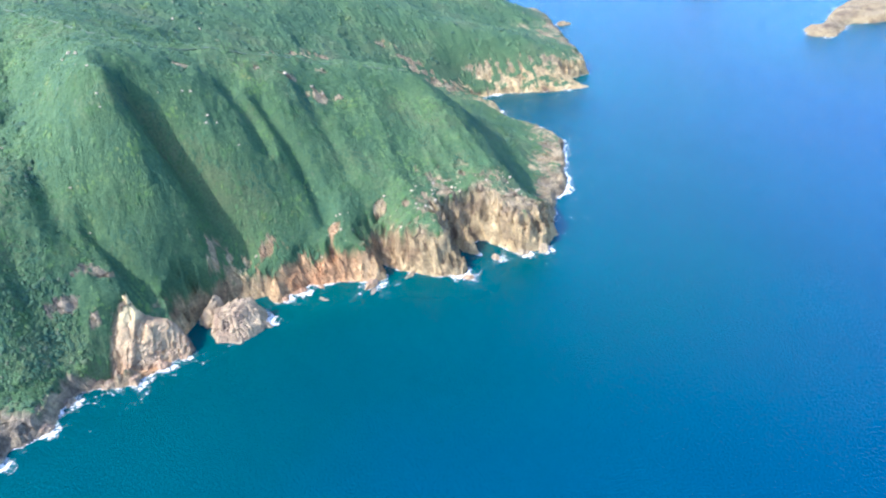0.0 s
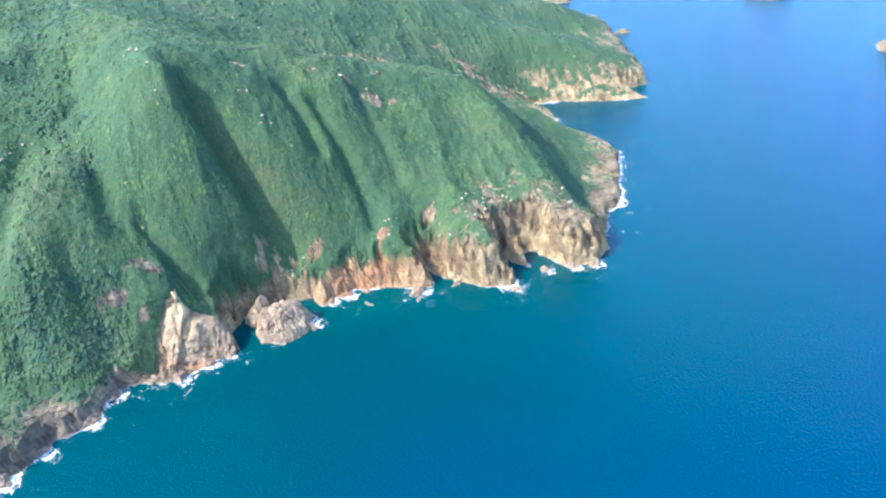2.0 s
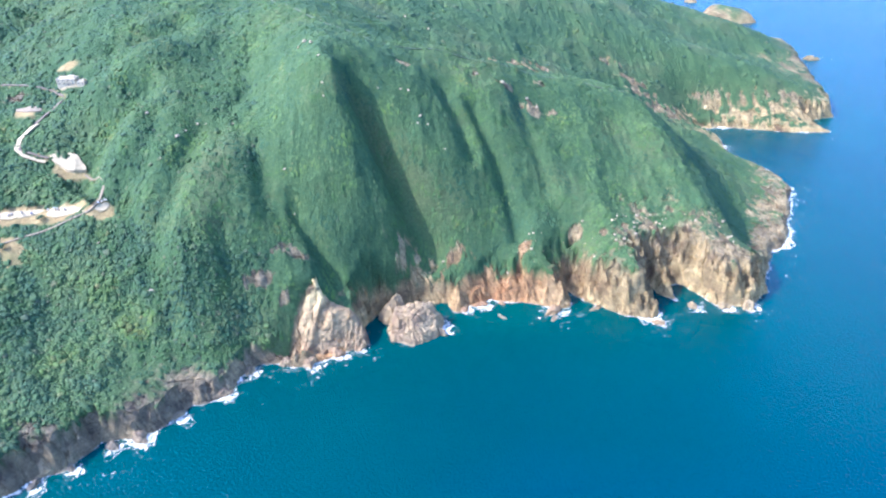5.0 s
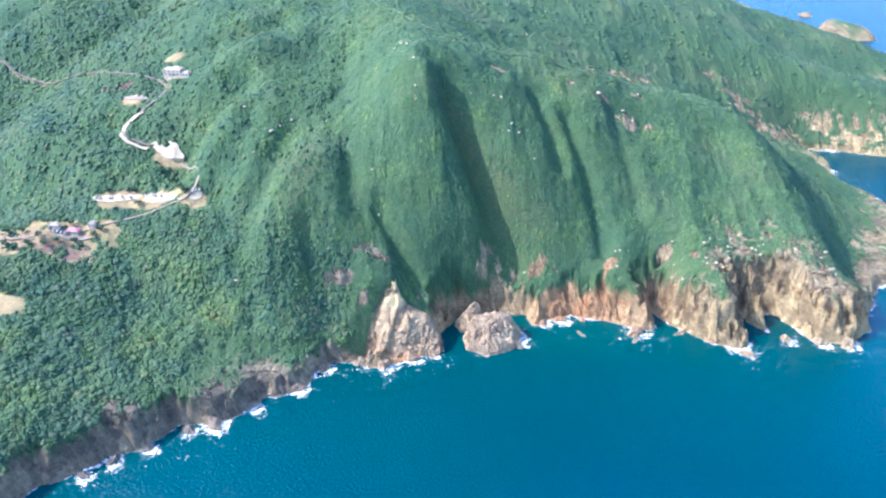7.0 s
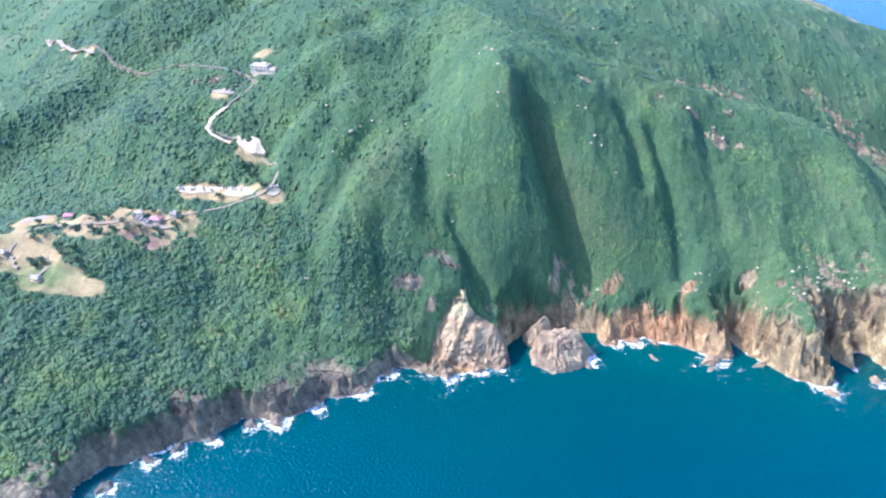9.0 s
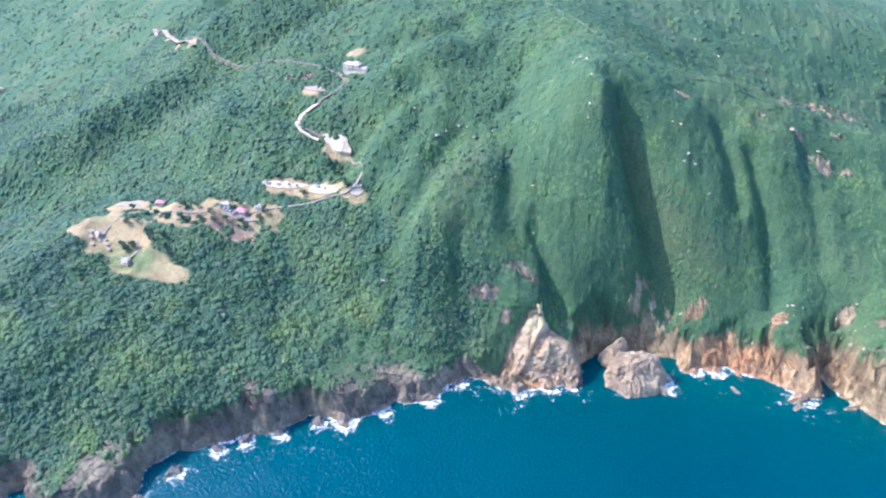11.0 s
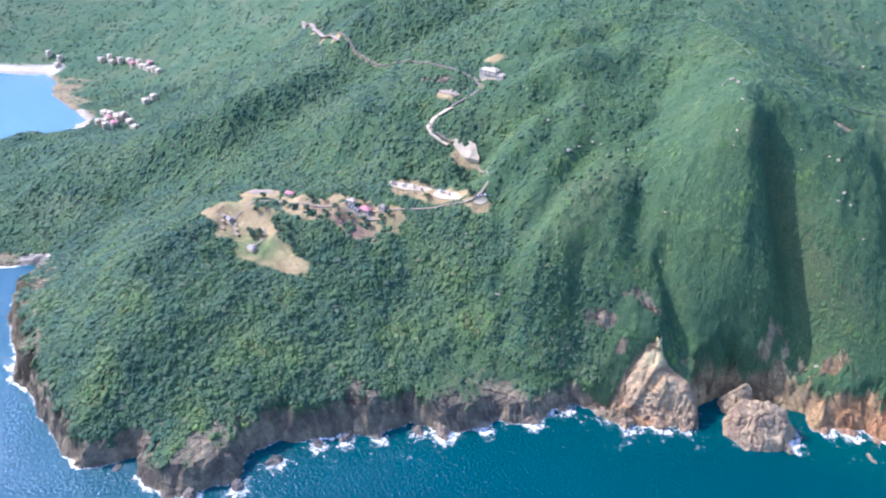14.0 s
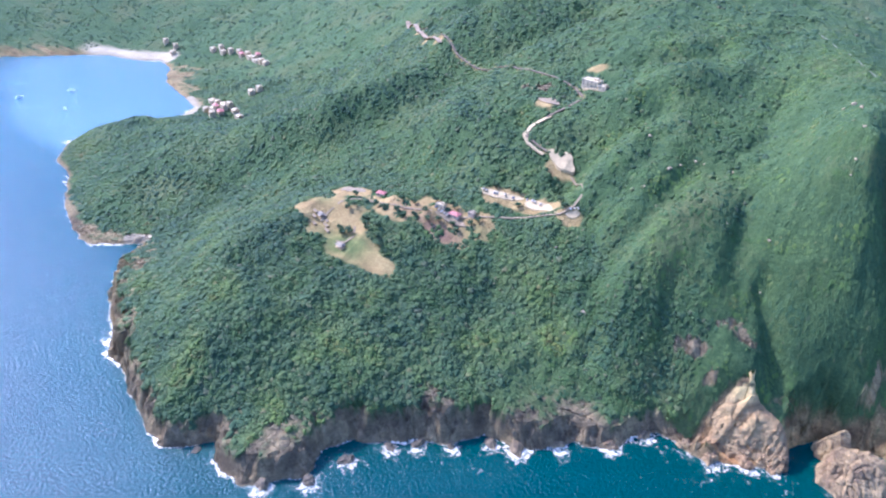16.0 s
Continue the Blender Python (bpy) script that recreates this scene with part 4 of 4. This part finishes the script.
glass, gn, gl, gb = material("window_glass")
gb.inputs["Base Color"].default_value, gb.inputs["Roughness"].default_value, gb.inputs["Metallic"].default_value = (0.04, 0.06, 0.07, 1), 0.08, 0.0

# ---- roads, yards and paths ----
ribbon("road_upper", ROAD_LINES[0], 3.0, ASPHALT, "winding grey asphalt road cut into the wooded slope")
ribbon("road_lower", ROAD_LINES[1], 2.2, PATHWAY, "narrow dusty concrete road to the clearings on the cape")
ribbon("road_cutting", [(-671, 1123), (-620, 1055), (-568, 988), (-530, 952), (-495, 920)], 6.0, CUTTING, "pale bare cutting beside the winding road", 2.0)
ribbon("road_bend", [(-284, 790), (-298, 770), (-299, 757), (-290, 748), (-270, 743)], 4.2, CONCRETE, "pale concrete bend of the road", 1.0)
yard("pavement_upper", -251, 746, 17, 8, -18, CONCRETE, "pale concrete car park on the slope", 1.6)
yard("pavement_strip", -241, 683, 20, 6, -8, CONCRETE, "long pale concrete car park beside the road", 0.45)
yard("pavement_row", -292, 688, 21, 4.5, 2, CONCRETE, "pale concrete row of parking places among trees", 0.45)
yard("pavement_gate", -211, 680, 5.5, 3.8, 20, CONCRETE, "pale concrete turning place at the road's bend", 0.5)
yard("pavement_site", -333, 651, 22, 6, -6, PATHWAY, "dusty paved yard between low buildings", 0.5)
yard("pavement_camp", -451, 656, 15, 7, 5, PATHWAY, "pinkish paved yard behind the lawn", 0.5)
yard("pavement_house", -254, 836, 13, 7, -10, CONCRETE, "pale yard round the white house", 0.45)
yard("pavement_hill", -295, 811, 12, 5, -10, PATHWAY, "faded paved clearing on the slope", 0.45)
for n, line in enumerate(PATH_LINES):
    ribbon("pavement_path_%d" % (n + 1), line, 2.2, PATHWAY, "pale concrete footpath across the lawn", 0.25, 3, 0.6, "footpath")
ribbon("pavement_trail", CREST_TRAIL, 1.1, TRAIL, "narrow earth trail along the mountain crest", 0.3, 5, 0.8, "footpath")

# ---- rocks in the sea and along the shore ----
stack = rock_mesh("rock_islet", ROCK, 36, 29, 33, 21, 6, 0.6, 0.22, 22, 0.10, 0.17, 0.26, 1.25)
stack.location, stack.rotation_euler = (75, 602, 0.0), (0, 0, 0.25)
tagged(stack, "large fluted buff rock islet standing in the surf", "islet")


def rock_spire():
    """A bare triangular rock face that narrows to an upright edge, with its debris at the foot."""
    rows = SPIRE
    high, wide = 150, 170
    z = np.linspace(-3, 63.5, high)
    left, right, front = (np.interp(z, rows[:, 0], rows[:, k])[:, None] for k in (1, 2, 3))
    u = np.linspace(0, 2 * math.pi, wide, endpoint=False)
    across, deep = np.sign(np.cos(u)) * np.abs(np.cos(u)) ** 0.75, np.sin(u)
    x = (left + right) / 2 + (right - left) / 2 * across
    y = front + 11 - 11 * np.sign(deep) * np.abs(deep) ** 0.6
    p = np.stack([x, y, np.broadcast_to(z[:, None], x.shape)], -1).reshape(-1, 3)
    slant = np.c_[p[:, 0] - 0.35 * p[:, 2], p[:, 1], p[:, 2] + 0.3 * p[:, 0]]
    big, gap = blocks(slant, (10.0, 10.0, 40.0), 5)
    mid, _ = blocks(slant, (4.0, 4.0, 9.0), 9)
    small, _ = blocks(slant, (1.8, 1.8, 3.4), 15)
    foot = 1 - step(10, 30, p[:, 2] + 6 * fractal(p[:, 0], p[:, 2], 14, 2, 177))
    rib = 2.6 * (ridged(p[:, 0] - 0.35 * p[:, 2], p[:, 2] * 0.25, 13, 2, 179) - 0.6)
    push = 3.6 * (big - 0.5) + (0.7 + 2.2 * foot) * (mid - 0.5) + (0.3 + 1.6 * foot) * (small - 0.5) - 1.0 * (1 - gap) * (1 - foot) + 1.5 * rib
    push = push * step(0, 8, 66 - p[:, 2])
    p[:, 1] -= push * 0.85
    p[:, 2] += push * 0.4 * step(-2, 4, p[:, 2])
    i = np.arange(high * wide).reshape(high, wide)
    f = np.stack([i[:-1], np.roll(i[:-1], -1, 1), np.roll(i[1:], -1, 1), i[1:]], -1).reshape(-1, 4)
    # the upper facet: cream rock, painted brighter as if turned to the sun
    sunlit_cream = step(38, 50, p[:, 2] + 4 * fractal(p[:, 0], p[:, 2], 10, 2, 183)) * step(-35, -25, p[:, 0])
    stain = step(0.05, 0.5, fractal(p[:, 0], p[:, 2] * 0.5, 18, 3, 181))
    tone = np.clip(0.36 + 0.34 * big + 0.16 * mid + 0.45 * sunlit_cream - 0.22 * foot, 0, 1)
    ob = mesh_object("rock_spire", p, f[:, ::-1], ROCK, False, buff=np.clip(1.0 - 0.35 * foot, 0, 1), pink=np.clip(0.3 + 0.5 * stain, 0, 1), sunlit_cream=0.9 * sunlit_cream, tone=tone)
    return tagged(ob, "cream and orange rock spire rising from its debris at the shore", "rock spire")


rock_spire()
neck = rock_mesh("sea_rock", ROCK, 15, 14, 22, 22, 5, 0.7, 0.1, 8, 0.14, 0.3)
neck.location = (57, 624, 6)
tagged(neck, "rough buff rock shoulder behind the rock islet", "rock")
for n, (cx, cy, sx, sy, sz, bf, pk) in enumerate(SHORE_ROCKS):
    ob = rock_mesh("shore_rock", ROCK, sx, sy, sz, 40 + n, 4, bf, pk, 8, 0.22, 0.45)
    ob.location, ob.rotation_euler = (cx, cy, sz * 0.25), (0, 0, (n * 1.7) % 3.1)
    tagged(ob, "pinkish buff wave-worn rock at the foot of the cliffs" if bf > 0.45 else "dark grey-brown wave-worn rock in the surf", "rock", "rocks along the shore")

# ---- pale boulders on the mountainside ----
BOULDERS = [(-4, 815, 3.4), (2, 802, 3.0), (-11, 808, 2.2), (8, 755, 2.0), (9, 733, 2.4), (9, 725, 1.5), (-37, 694, 2.0), (-32, 672, 2.2), (-138, 727, 3.2), (-131, 738, 1.8), (-120, 750, 2.2), (-112, 750, 1.5),
            (-168, 757, 2.2), (-85, 747, 1.6), (-74, 695, 1.2), (90, 753, 2.0), (98, 753, 2.4), (107, 733, 2.6), (103, 726, 2.0), (114, 728, 2.2), (66, 750, 1.4), (129, 711, 1.6), (-152, 698, 1.4), (-213, 650, 2.0),
            (-167, 611, 2.4), (166, 1029, 2.6), (137, 1051, 3.0), (184, 806, 2.4), (212, 798, 3.0), (250, 785, 3.0), (240, 792, 2.6), (264, 822, 2.2), (334, 640, 2.6), (270, 668, 2.2), (300, 658, 2.4), (308, 665, 1.8)]
for n, (cx, cy, r) in enumerate(BOULDERS):
    r *= 0.70
    ob = rock_mesh("boulder", PALE_ROCK, r * 1.3, r * 0.8, r * 0.7, 100 + n, 3, 0.5, 0, 11, 0.3)
    ob.location, ob.rotation_euler = (cx, cy, height(cx, cy) + r * 0.4), (0, 0, n * 2.1)
    tagged(ob, "pale weathered boulder on the scrub-covered slope", "boulder", "boulders on the mountainside")

BLOCKS = [rock_mesh("boulder", PALE_ROCK, 1.5, 1.0, 0.9, 300 + k, 3, 0.5, 0, 11, 0.3) for k in range(6)]
rnd = np.random.RandomState(77)
n = 0
while n < 64:
    near_cape = rnd.rand() < 0.62
    cx, cy = (245 + 200 * rnd.rand(), 622 + 50 * rnd.rand()) if near_cape else (112 + 122 * rnd.rand(), 638 + 24 * rnd.rand())
    z, d, r, _ = land(np.array([cx]), np.array([cy]))
    if z[0] < 22 or d[0] < 14 or smooth_noise(cx / 15, cy / 11, 87) < -0.1:
        continue
    ob = BLOCKS[n] if n < 6 else copy_thing(BLOCKS[n % 6], pose(0, 0, 0))
    size = 0.5 + 1.0 * rnd.rand() ** 2
    ob.matrix_basis = Matrix.LocRotScale((cx, cy, z[0] + 0.5 * size), Euler((0.3 * rnd.rand(), 0.3 * rnd.rand(), 6.28 * rnd.rand())), (size, size, size))
    tagged(ob, "pale rock block in the grass over the cliffs", "boulder", "boulders over the cliffs")
    n += 1


# ---- buildings ----
def window(parent, x, y, z, w, h, turn):
    """A window on a wall: frame and pane."""
    f = part("window", box(w, 0.16, h, (0, 0, 0), 0.02), WHITE_WALL, parent)
    f.location, f.rotation_euler = (x, y, z), (0, 0, turn)
    p = part("pane", box(w - 0.24, 0.10, h - 0.24, (0, -0.05, 0.12)), glass, f, "dark window glass")
    return f


def house(name, w, d, storeys, wall_mat, roof, label, category="house", group=""):
    """A house of flat-roofed or hipped shape with windows, door, balconies and a base in the slope."""
    top = new(name)
    h = 3.0 * storeys
    part("wall", box(w, d, h + 4, (0, 0, -4), 0.05), wall_mat, top)
    if roof == "hip":
        bm = box(w + 1.2, d + 1.2, 0.25, (0, 0, h))
        up = bmesh.new()
        a, b, r = w / 2 + 0.6, d / 2 + 0.6, max(w - d, 0.6) / 2
        v = [up.verts.new(p) for p in ((-a, -b, h + 0.25), (a, -b, h + 0.25), (a, b, h + 0.25), (-a, b, h + 0.25), (-r, 0, h + 0.3 + d * 0.28), (r, 0, h + 0.3 + d * 0.28))]
        for i in ((0, 1, 5, 4), (1, 2, 5), (2, 3, 4, 5), (3, 0, 4)):
            up.faces.new([v[k] for k in i])
        part("roof", merged(bm, up), RED_TILE, top, "red tiled hipped roof")
    else:
        rim = [box(w + 0.3, 0.25, 0.8, (0, s * (d / 2 + 0.03), h)) for s in (-1, 1)] + [box(0.25, d - 0.2, 0.8, (s * (w / 2 + 0.03), 0, h)) for s in (-1, 1)]
        r = part("roof", box(w, d, 0.2, (0, 0, h + 0.004)), WHITE_WALL if wall_mat is not CREAM_WALL else GREY_ROOF, top)
        part("parapet", merged(*rim), wall_mat, r)
        hut = part("stair_hut", box(w * 0.3, d * 0.35, 2.2, (w * 0.2, d * 0.15, h + 0.2), 0.04), wall_mat, top)
    for s in range(storeys):
        n = max(2, int(w / 4.5))
        for k in range(n):
            x = -w / 2 + (k + 0.5) * w / n
            if s == 0 and k == n // 2:
                part("door", box(1.1, 0.14, 2.1, (x, -d / 2 - 0.03, 0.02), 0.02), WOOD, top)
            else:
                window(top, x, -d / 2 - 0.04, 3.0 * s + 0.9, 1.5, 1.4, 0)
        window(top, -w / 2 - 0.04, 0, 3.0 * s + 0.9, 1.5, 1.4, -math.pi / 2)
        window(top, w / 2 + 0.04, 0, 3.0 * s + 0.9, 1.5, 1.4, math.pi / 2)
        if s > 0:
            bal = part("balcony", box(w * 0.5, 1.3, 0.18, (0, -d / 2 - 0.7, 3.0 * s), 0.02), wall_mat, top)
            part("railing", box(w * 0.5, 0.08, 0.95, (0, -d / 2 - 1.3, 3.0 * s + 0.18)), WHITE_WALL, bal)
    return tagged(top, label, category, group)


def stand(ob, x, y, turn, up=0.3):
    ob.matrix_basis = pose(x, y, height(x, y) + up, 0, 0, turn)
    return ob


VILLA_KINDS = [house("villa", 11, 9, 3, WHITE_WALL, "flat", "white three-storey flat-roofed village house near the bay", "house", "village houses"),
               house("villa", 13, 10, 2, WHITE_WALL, "flat", "white two-storey villa with parapet roof among trees", "house", "village houses"),
               house("villa", 12, 9, 2, CREAM_WALL, "hip", "cream two-storey villa with red hipped roof among trees", "house", "village houses")]
# clusters of houses: x, y, turn, kind
VILLAS = [(-951, 930, 10, 0), (-981, 975, 25, 1), (-962, 968, 20, 0), (-938, 958, 15, 1), (-914, 937, 5, 0), (-906, 918, 12, 2), (-930, 925, 30, 0), (-890, 935, 18, 1), (-903, 897, 8, 0), (-865, 917, 25, 1),
          (-944, 945, 12, 2), (-918, 952, 22, 0), (-908, 997, 10, 1), (-900, 1008, 14, 0),
          (-1166, 1171, 20, 1), (-1150, 1178, 10, 0), (-1136, 1168, 24, 1), (-1119, 1172, 15, 0), (-1100, 1176, 12, 1), (-1084, 1166, 18, 2), (-1066, 1164, 10, 0), (-1050, 1153, 20, 1), (-1030, 1142, 14, 0), (-1008, 1126, 22, 1), (-990, 1118, 12, 0), (-973, 1110, 16, 1), (-1036, 1160, 8, 2),
          (-1298, 1168, 20, 0), (-1250, 1140, 15, 1), (-1262, 1160, 12, 0)]
used = set()
for x, y, turn, kind in VILLAS:
    ob = VILLA_KINDS[kind]
    if kind in used:
        ob = copy_thing(ob, pose(0, 0, 0))
    used.add(kind)
    stand(ob, x, y, turn - 45)

stand(house("white_house", 20, 11, 2, WHITE_WALL, "flat", "large white flat-roofed house on the hillside"), -258, 838, -12)
stand(house("outbuilding", 9, 7, 1, WHITE_WALL, "flat", "low white flat-roofed outbuilding beside the white house", "building"), -243, 832, -12)
stand(house("lodge", 9, 6, 1, CREAM_WALL, "hip", "small lodge with faded red tiled roof in the clearing", "building"), -413, 654, 8)
stand(house("visitor_hut", 11, 7, 1, CREAM_WALL, "hip", "low cream hut with red tiled roof beside the road", "building"), -325, 655, -10)
stand(house("toilet_block", 10, 5, 1, WHITE_WALL, "flat", "low white flat-roofed block in the paved yard", "building"), -342, 656, -6)
stand(house("store", 7, 5, 1, CREAM_WALL, "flat", "small cream store with grey flat roof", "building"), -308, 660, -10)


def pavilion():
    """A picnic pavilion: slab, posts, pitched roof and benches."""
    top = new("pavilion")
    part("floor_slab", box(9, 6, 1.4, (0, 0, -1.2), 0.04), CONCRETE, top)
    for sx in (-1, 1):
        for sy in (-1, 1):
            part("post", tube(0.14, 0.12, 2.7, (sx * 3.8, sy * 2.3, 0.2)), WOOD, top)
    bm = bmesh.new()
    v = [bm.verts.new(p) for p in ((-4.9, -3.4, 2.8), (4.9, -3.4, 2.8), (4.9, 3.4, 2.8), (-4.9, 3.4, 2.8), (-3.2, 0, 4.5), (3.2, 0, 4.5))]
    for i in ((0, 1, 5, 4), (1, 2, 5), (2, 3, 4, 5), (3, 0, 4), (3, 2, 1, 0)):
        bm.faces.new([v[k] for k in i])
    part("roof", bm, GREY_ROOF, top, "grey pitched roof")
    for s in (-1, 1):
        part("bench", box(3, 0.4, 0.45, (s * 1.9, 1.6, 0.2), 0.03), WOOD, top)
    return tagged(top, "open picnic pavilion with grey roof on the lawn", "pavilion", "shelters on the lawn")


first = stand(pavilion(), -453, 601, -25)
for x, y, turn in ((-409, 574, -15),):
    stand(copy_thing(first, pose(0, 0, 0)), x, y, turn)
for n, (x, y) in enumerate(((-462, 602), (-459, 596), (-455, 590), (-446, 599), (-442, 593), (-437, 588))):
    step_ob = part("terrace", merged(box(11, 1.8, 1.5, (0, 0, -1.2), 0.06), box(11, 0.9, 0.45, (0, 1.2, 0.2), 0.04)), PATHWAY)
    stand(tagged(step_ob, "long pale concrete seating terrace on the lawn", "terrace", "terraces on the lawn"), x, y, -28)


def car(paint, label):
    """A parked car: body, cabin, windows, wheels, lamps."""
    top = new("car")
    body = part("body", box(1.75, 4.3, 0.62, (0, 0, 0.32), 0.12), paint, top)
    bm = box(1.5, 2.3, 0.58, (0, -0.2, 0.94), 0.05)
    for p in bm.verts:
        if p.co.z > 1.3:
            p.co.y = p.co.y * 0.72 - 0.06
            p.co.x *= 0.86
    cabin = part("cabin", bm, paint, top)
    part("windscreen", box(1.3, 0.06, 0.36, (0, 0.82, 1.02)), glass, cabin)
    for s in (-1, 1):
        part("side_window", box(0.05, 1.6, 0.34, (s * 0.73, -0.2, 1.02)), glass, cabin)
        part("headlight", box(0.34, 0.08, 0.16, (s * 0.6, 2.14, 0.62)), HULL, body)
        for y in (-1.35, 1.35):
            w = part("wheel", tube(0.32, 0.32, 0.22, (0, 0, -0.11), 12), RUBBER, top)
            w.location, w.rotation_euler = (s * 0.82, y, 0.32), (0, math.pi / 2, 0)
    return tagged(top, label, "car", "cars in the car parks")


CARS = [car(PAINTS[0], "white car parked on pale concrete"), car(PAINTS[1], "silver car parked on pale concrete"), car(PAINTS[2], "dark car parked on pale concrete")]
spots = [(-310 + 3.0 * k, 687.5 + 0.25 * (k % 3), 4 + 2 * (k % 4)) for k in (0, 1, 4, 5, 8, 11)] + [(-262 + 3.1 * k, 688 - 0.55 * k, 12) for k in (0, 2, 3, 5)] + [(-214 + 3.2 * k, 682 + k, 40) for k in range(3)] + [(-345 + 3.4 * k, 652 - 0.3 * k, -6) for k in range(5)]
seen_kind = set()
for n, (x, y, turn) in enumerate(spots):
    kind = (0, 0, 1, 0, 0, 2, 0, 1)[n % 8]
    ob = CARS[kind] if kind not in seen_kind else copy_thing(CARS[kind], pose(0, 0, 0))
    seen_kind.add(kind)
    stand(ob, x, y, turn, 0.75)


def boat():
    """A motor yacht at anchor: hull, deck house, flying bridge, mast."""
    top = new("boat")
    bm = bmesh.new()
    stations = [(-7, 1.9, 0.9), (-3, 2.2, 0.9), (2, 2.1, 1.1), (5, 1.3, 1.4), (7.2, 0.12, 1.7)]
    rings = [[bm.verts.new(p) for p in ((y0, -w, h), (y0, -w * 0.75, 0.1), (y0, -w * 0.3, -0.6), (y0, w * 0.3, -0.6), (y0, w * 0.75, 0.1), (y0, w, h))] for y0, w, h in stations]
    for a, b in zip(rings[:-1], rings[1:]):
        for k in range(6):
            bm.faces.new((a[k], b[k], b[(k + 1) % 6], a[(k + 1) % 6]))
    bm.faces.new(rings[0][::-1])
    bmesh.ops.recalc_face_normals(bm, faces=bm.faces)
    part("hull", bm, HULL, top)
    house_part = part("deckhouse", box(6.5, 2.9, 1.6, (-1.2, 0, 1.0), 0.15), HULL, top)
    part("window_band", box(5.2, 3.0, 0.5, (-1.0, 0, 1.7), 0.02), glass, house_part)
    part("flying_bridge", box(3.6, 2.4, 0.8, (-1.6, 0, 2.6), 0.12), HULL, top)
    part("mast", tube(0.08, 0.05, 2.6, (-2.4, 0, 3.4), 6), HULL, top)
    return tagged(top, "white motor yacht lying at anchor in the bay", "boat", "boats in the bay")


yacht = boat()
yacht.matrix_basis = pose(-1249, 894, 0, 0, 0, 30)
for x, y, turn in ((-1176, 825, -20), (-1292, 820, 75)):
    copy_thing(yacht, pose(x, y, 0, 0, 0, turn))


def tree(seed):
    """A broad-leaved tree: tapered trunk, limbs and a crown of many leaf clumps with gaps."""
    rnd = np.random.RandomState(seed)
    top = new("tree")
    trunk = [tube(0.28, 0.16, 2.6, (0, 0, -0.4), 7)]
    tips = []
    for k in range(6):
        a, lean = k * 1.05 + rnd.rand(), 0.5 + 0.5 * rnd.rand()
        bm = tube(0.13, 0.05, 2.8, (0, 0, 0), 5)
        m = pose(0, 0, 1.7 + 0.15 * k) @ Matrix.Rotation(a, 4, "Z") @ Matrix.Rotation(lean, 4, "Y")
        bmesh.ops.transform(bm, matrix=m, verts=bm.verts)
        tips.append(m @ Vector((0, 0, 2.6)))
        trunk.append(bm)
    part("trunk", merged(*trunk), BARK, top)
    v, f = [], []
    for k in range(110):
        t = tips[k % 6] * (0.75 + 0.5 * rnd.rand()) + Vector(rnd.randn(3) * (0.75, 0.75, 0.5))
        co, tri = CLUMPS[k % 6]
        f.append(tri + sum(len(q) for q in v))
        v.append(co * (0.35 + 0.35 * rnd.rand()) * (1, 1, 0.7) + np.array(t))
    crown = mesh_object("crown", np.concatenate(v), np.concatenate(f), WOODS, False)
    crown.parent = top
    return tagged(top, "broad green tree standing on the open lawn", "tree", "trees round the lawn")


CLUMPS = lumps(11, 1)
TREES = [tree(s) for s in (1, 2, 3)]
spots = [(-419, 590), (-414, 594), (-410, 592), (-416, 587), (-423, 593), (-400, 606), (-395, 600), (-380, 596), (-372, 588), (-388, 606), (-362, 582), (-405, 612), (-430, 617), (-425, 622), (-436, 640), (-405, 632),
         (-395, 628), (-380, 632), (-370, 628), (-360, 634), (-352, 642), (-345, 634), (-336, 640), (-322, 644), (-316, 640), (-305, 650), (-299, 655), (-328, 662), (-350, 660), (-370, 650), (-384, 648), (-268, 680), (-228, 690), (-221, 682), (-275, 694), (-300, 694)]
for n, (x, y) in enumerate(spots):
    ob = TREES[n] if n < 3 else copy_thing(TREES[n % 3], pose(0, 0, 0))
    stand(ob, x, y, n * 47.0, 0.1)
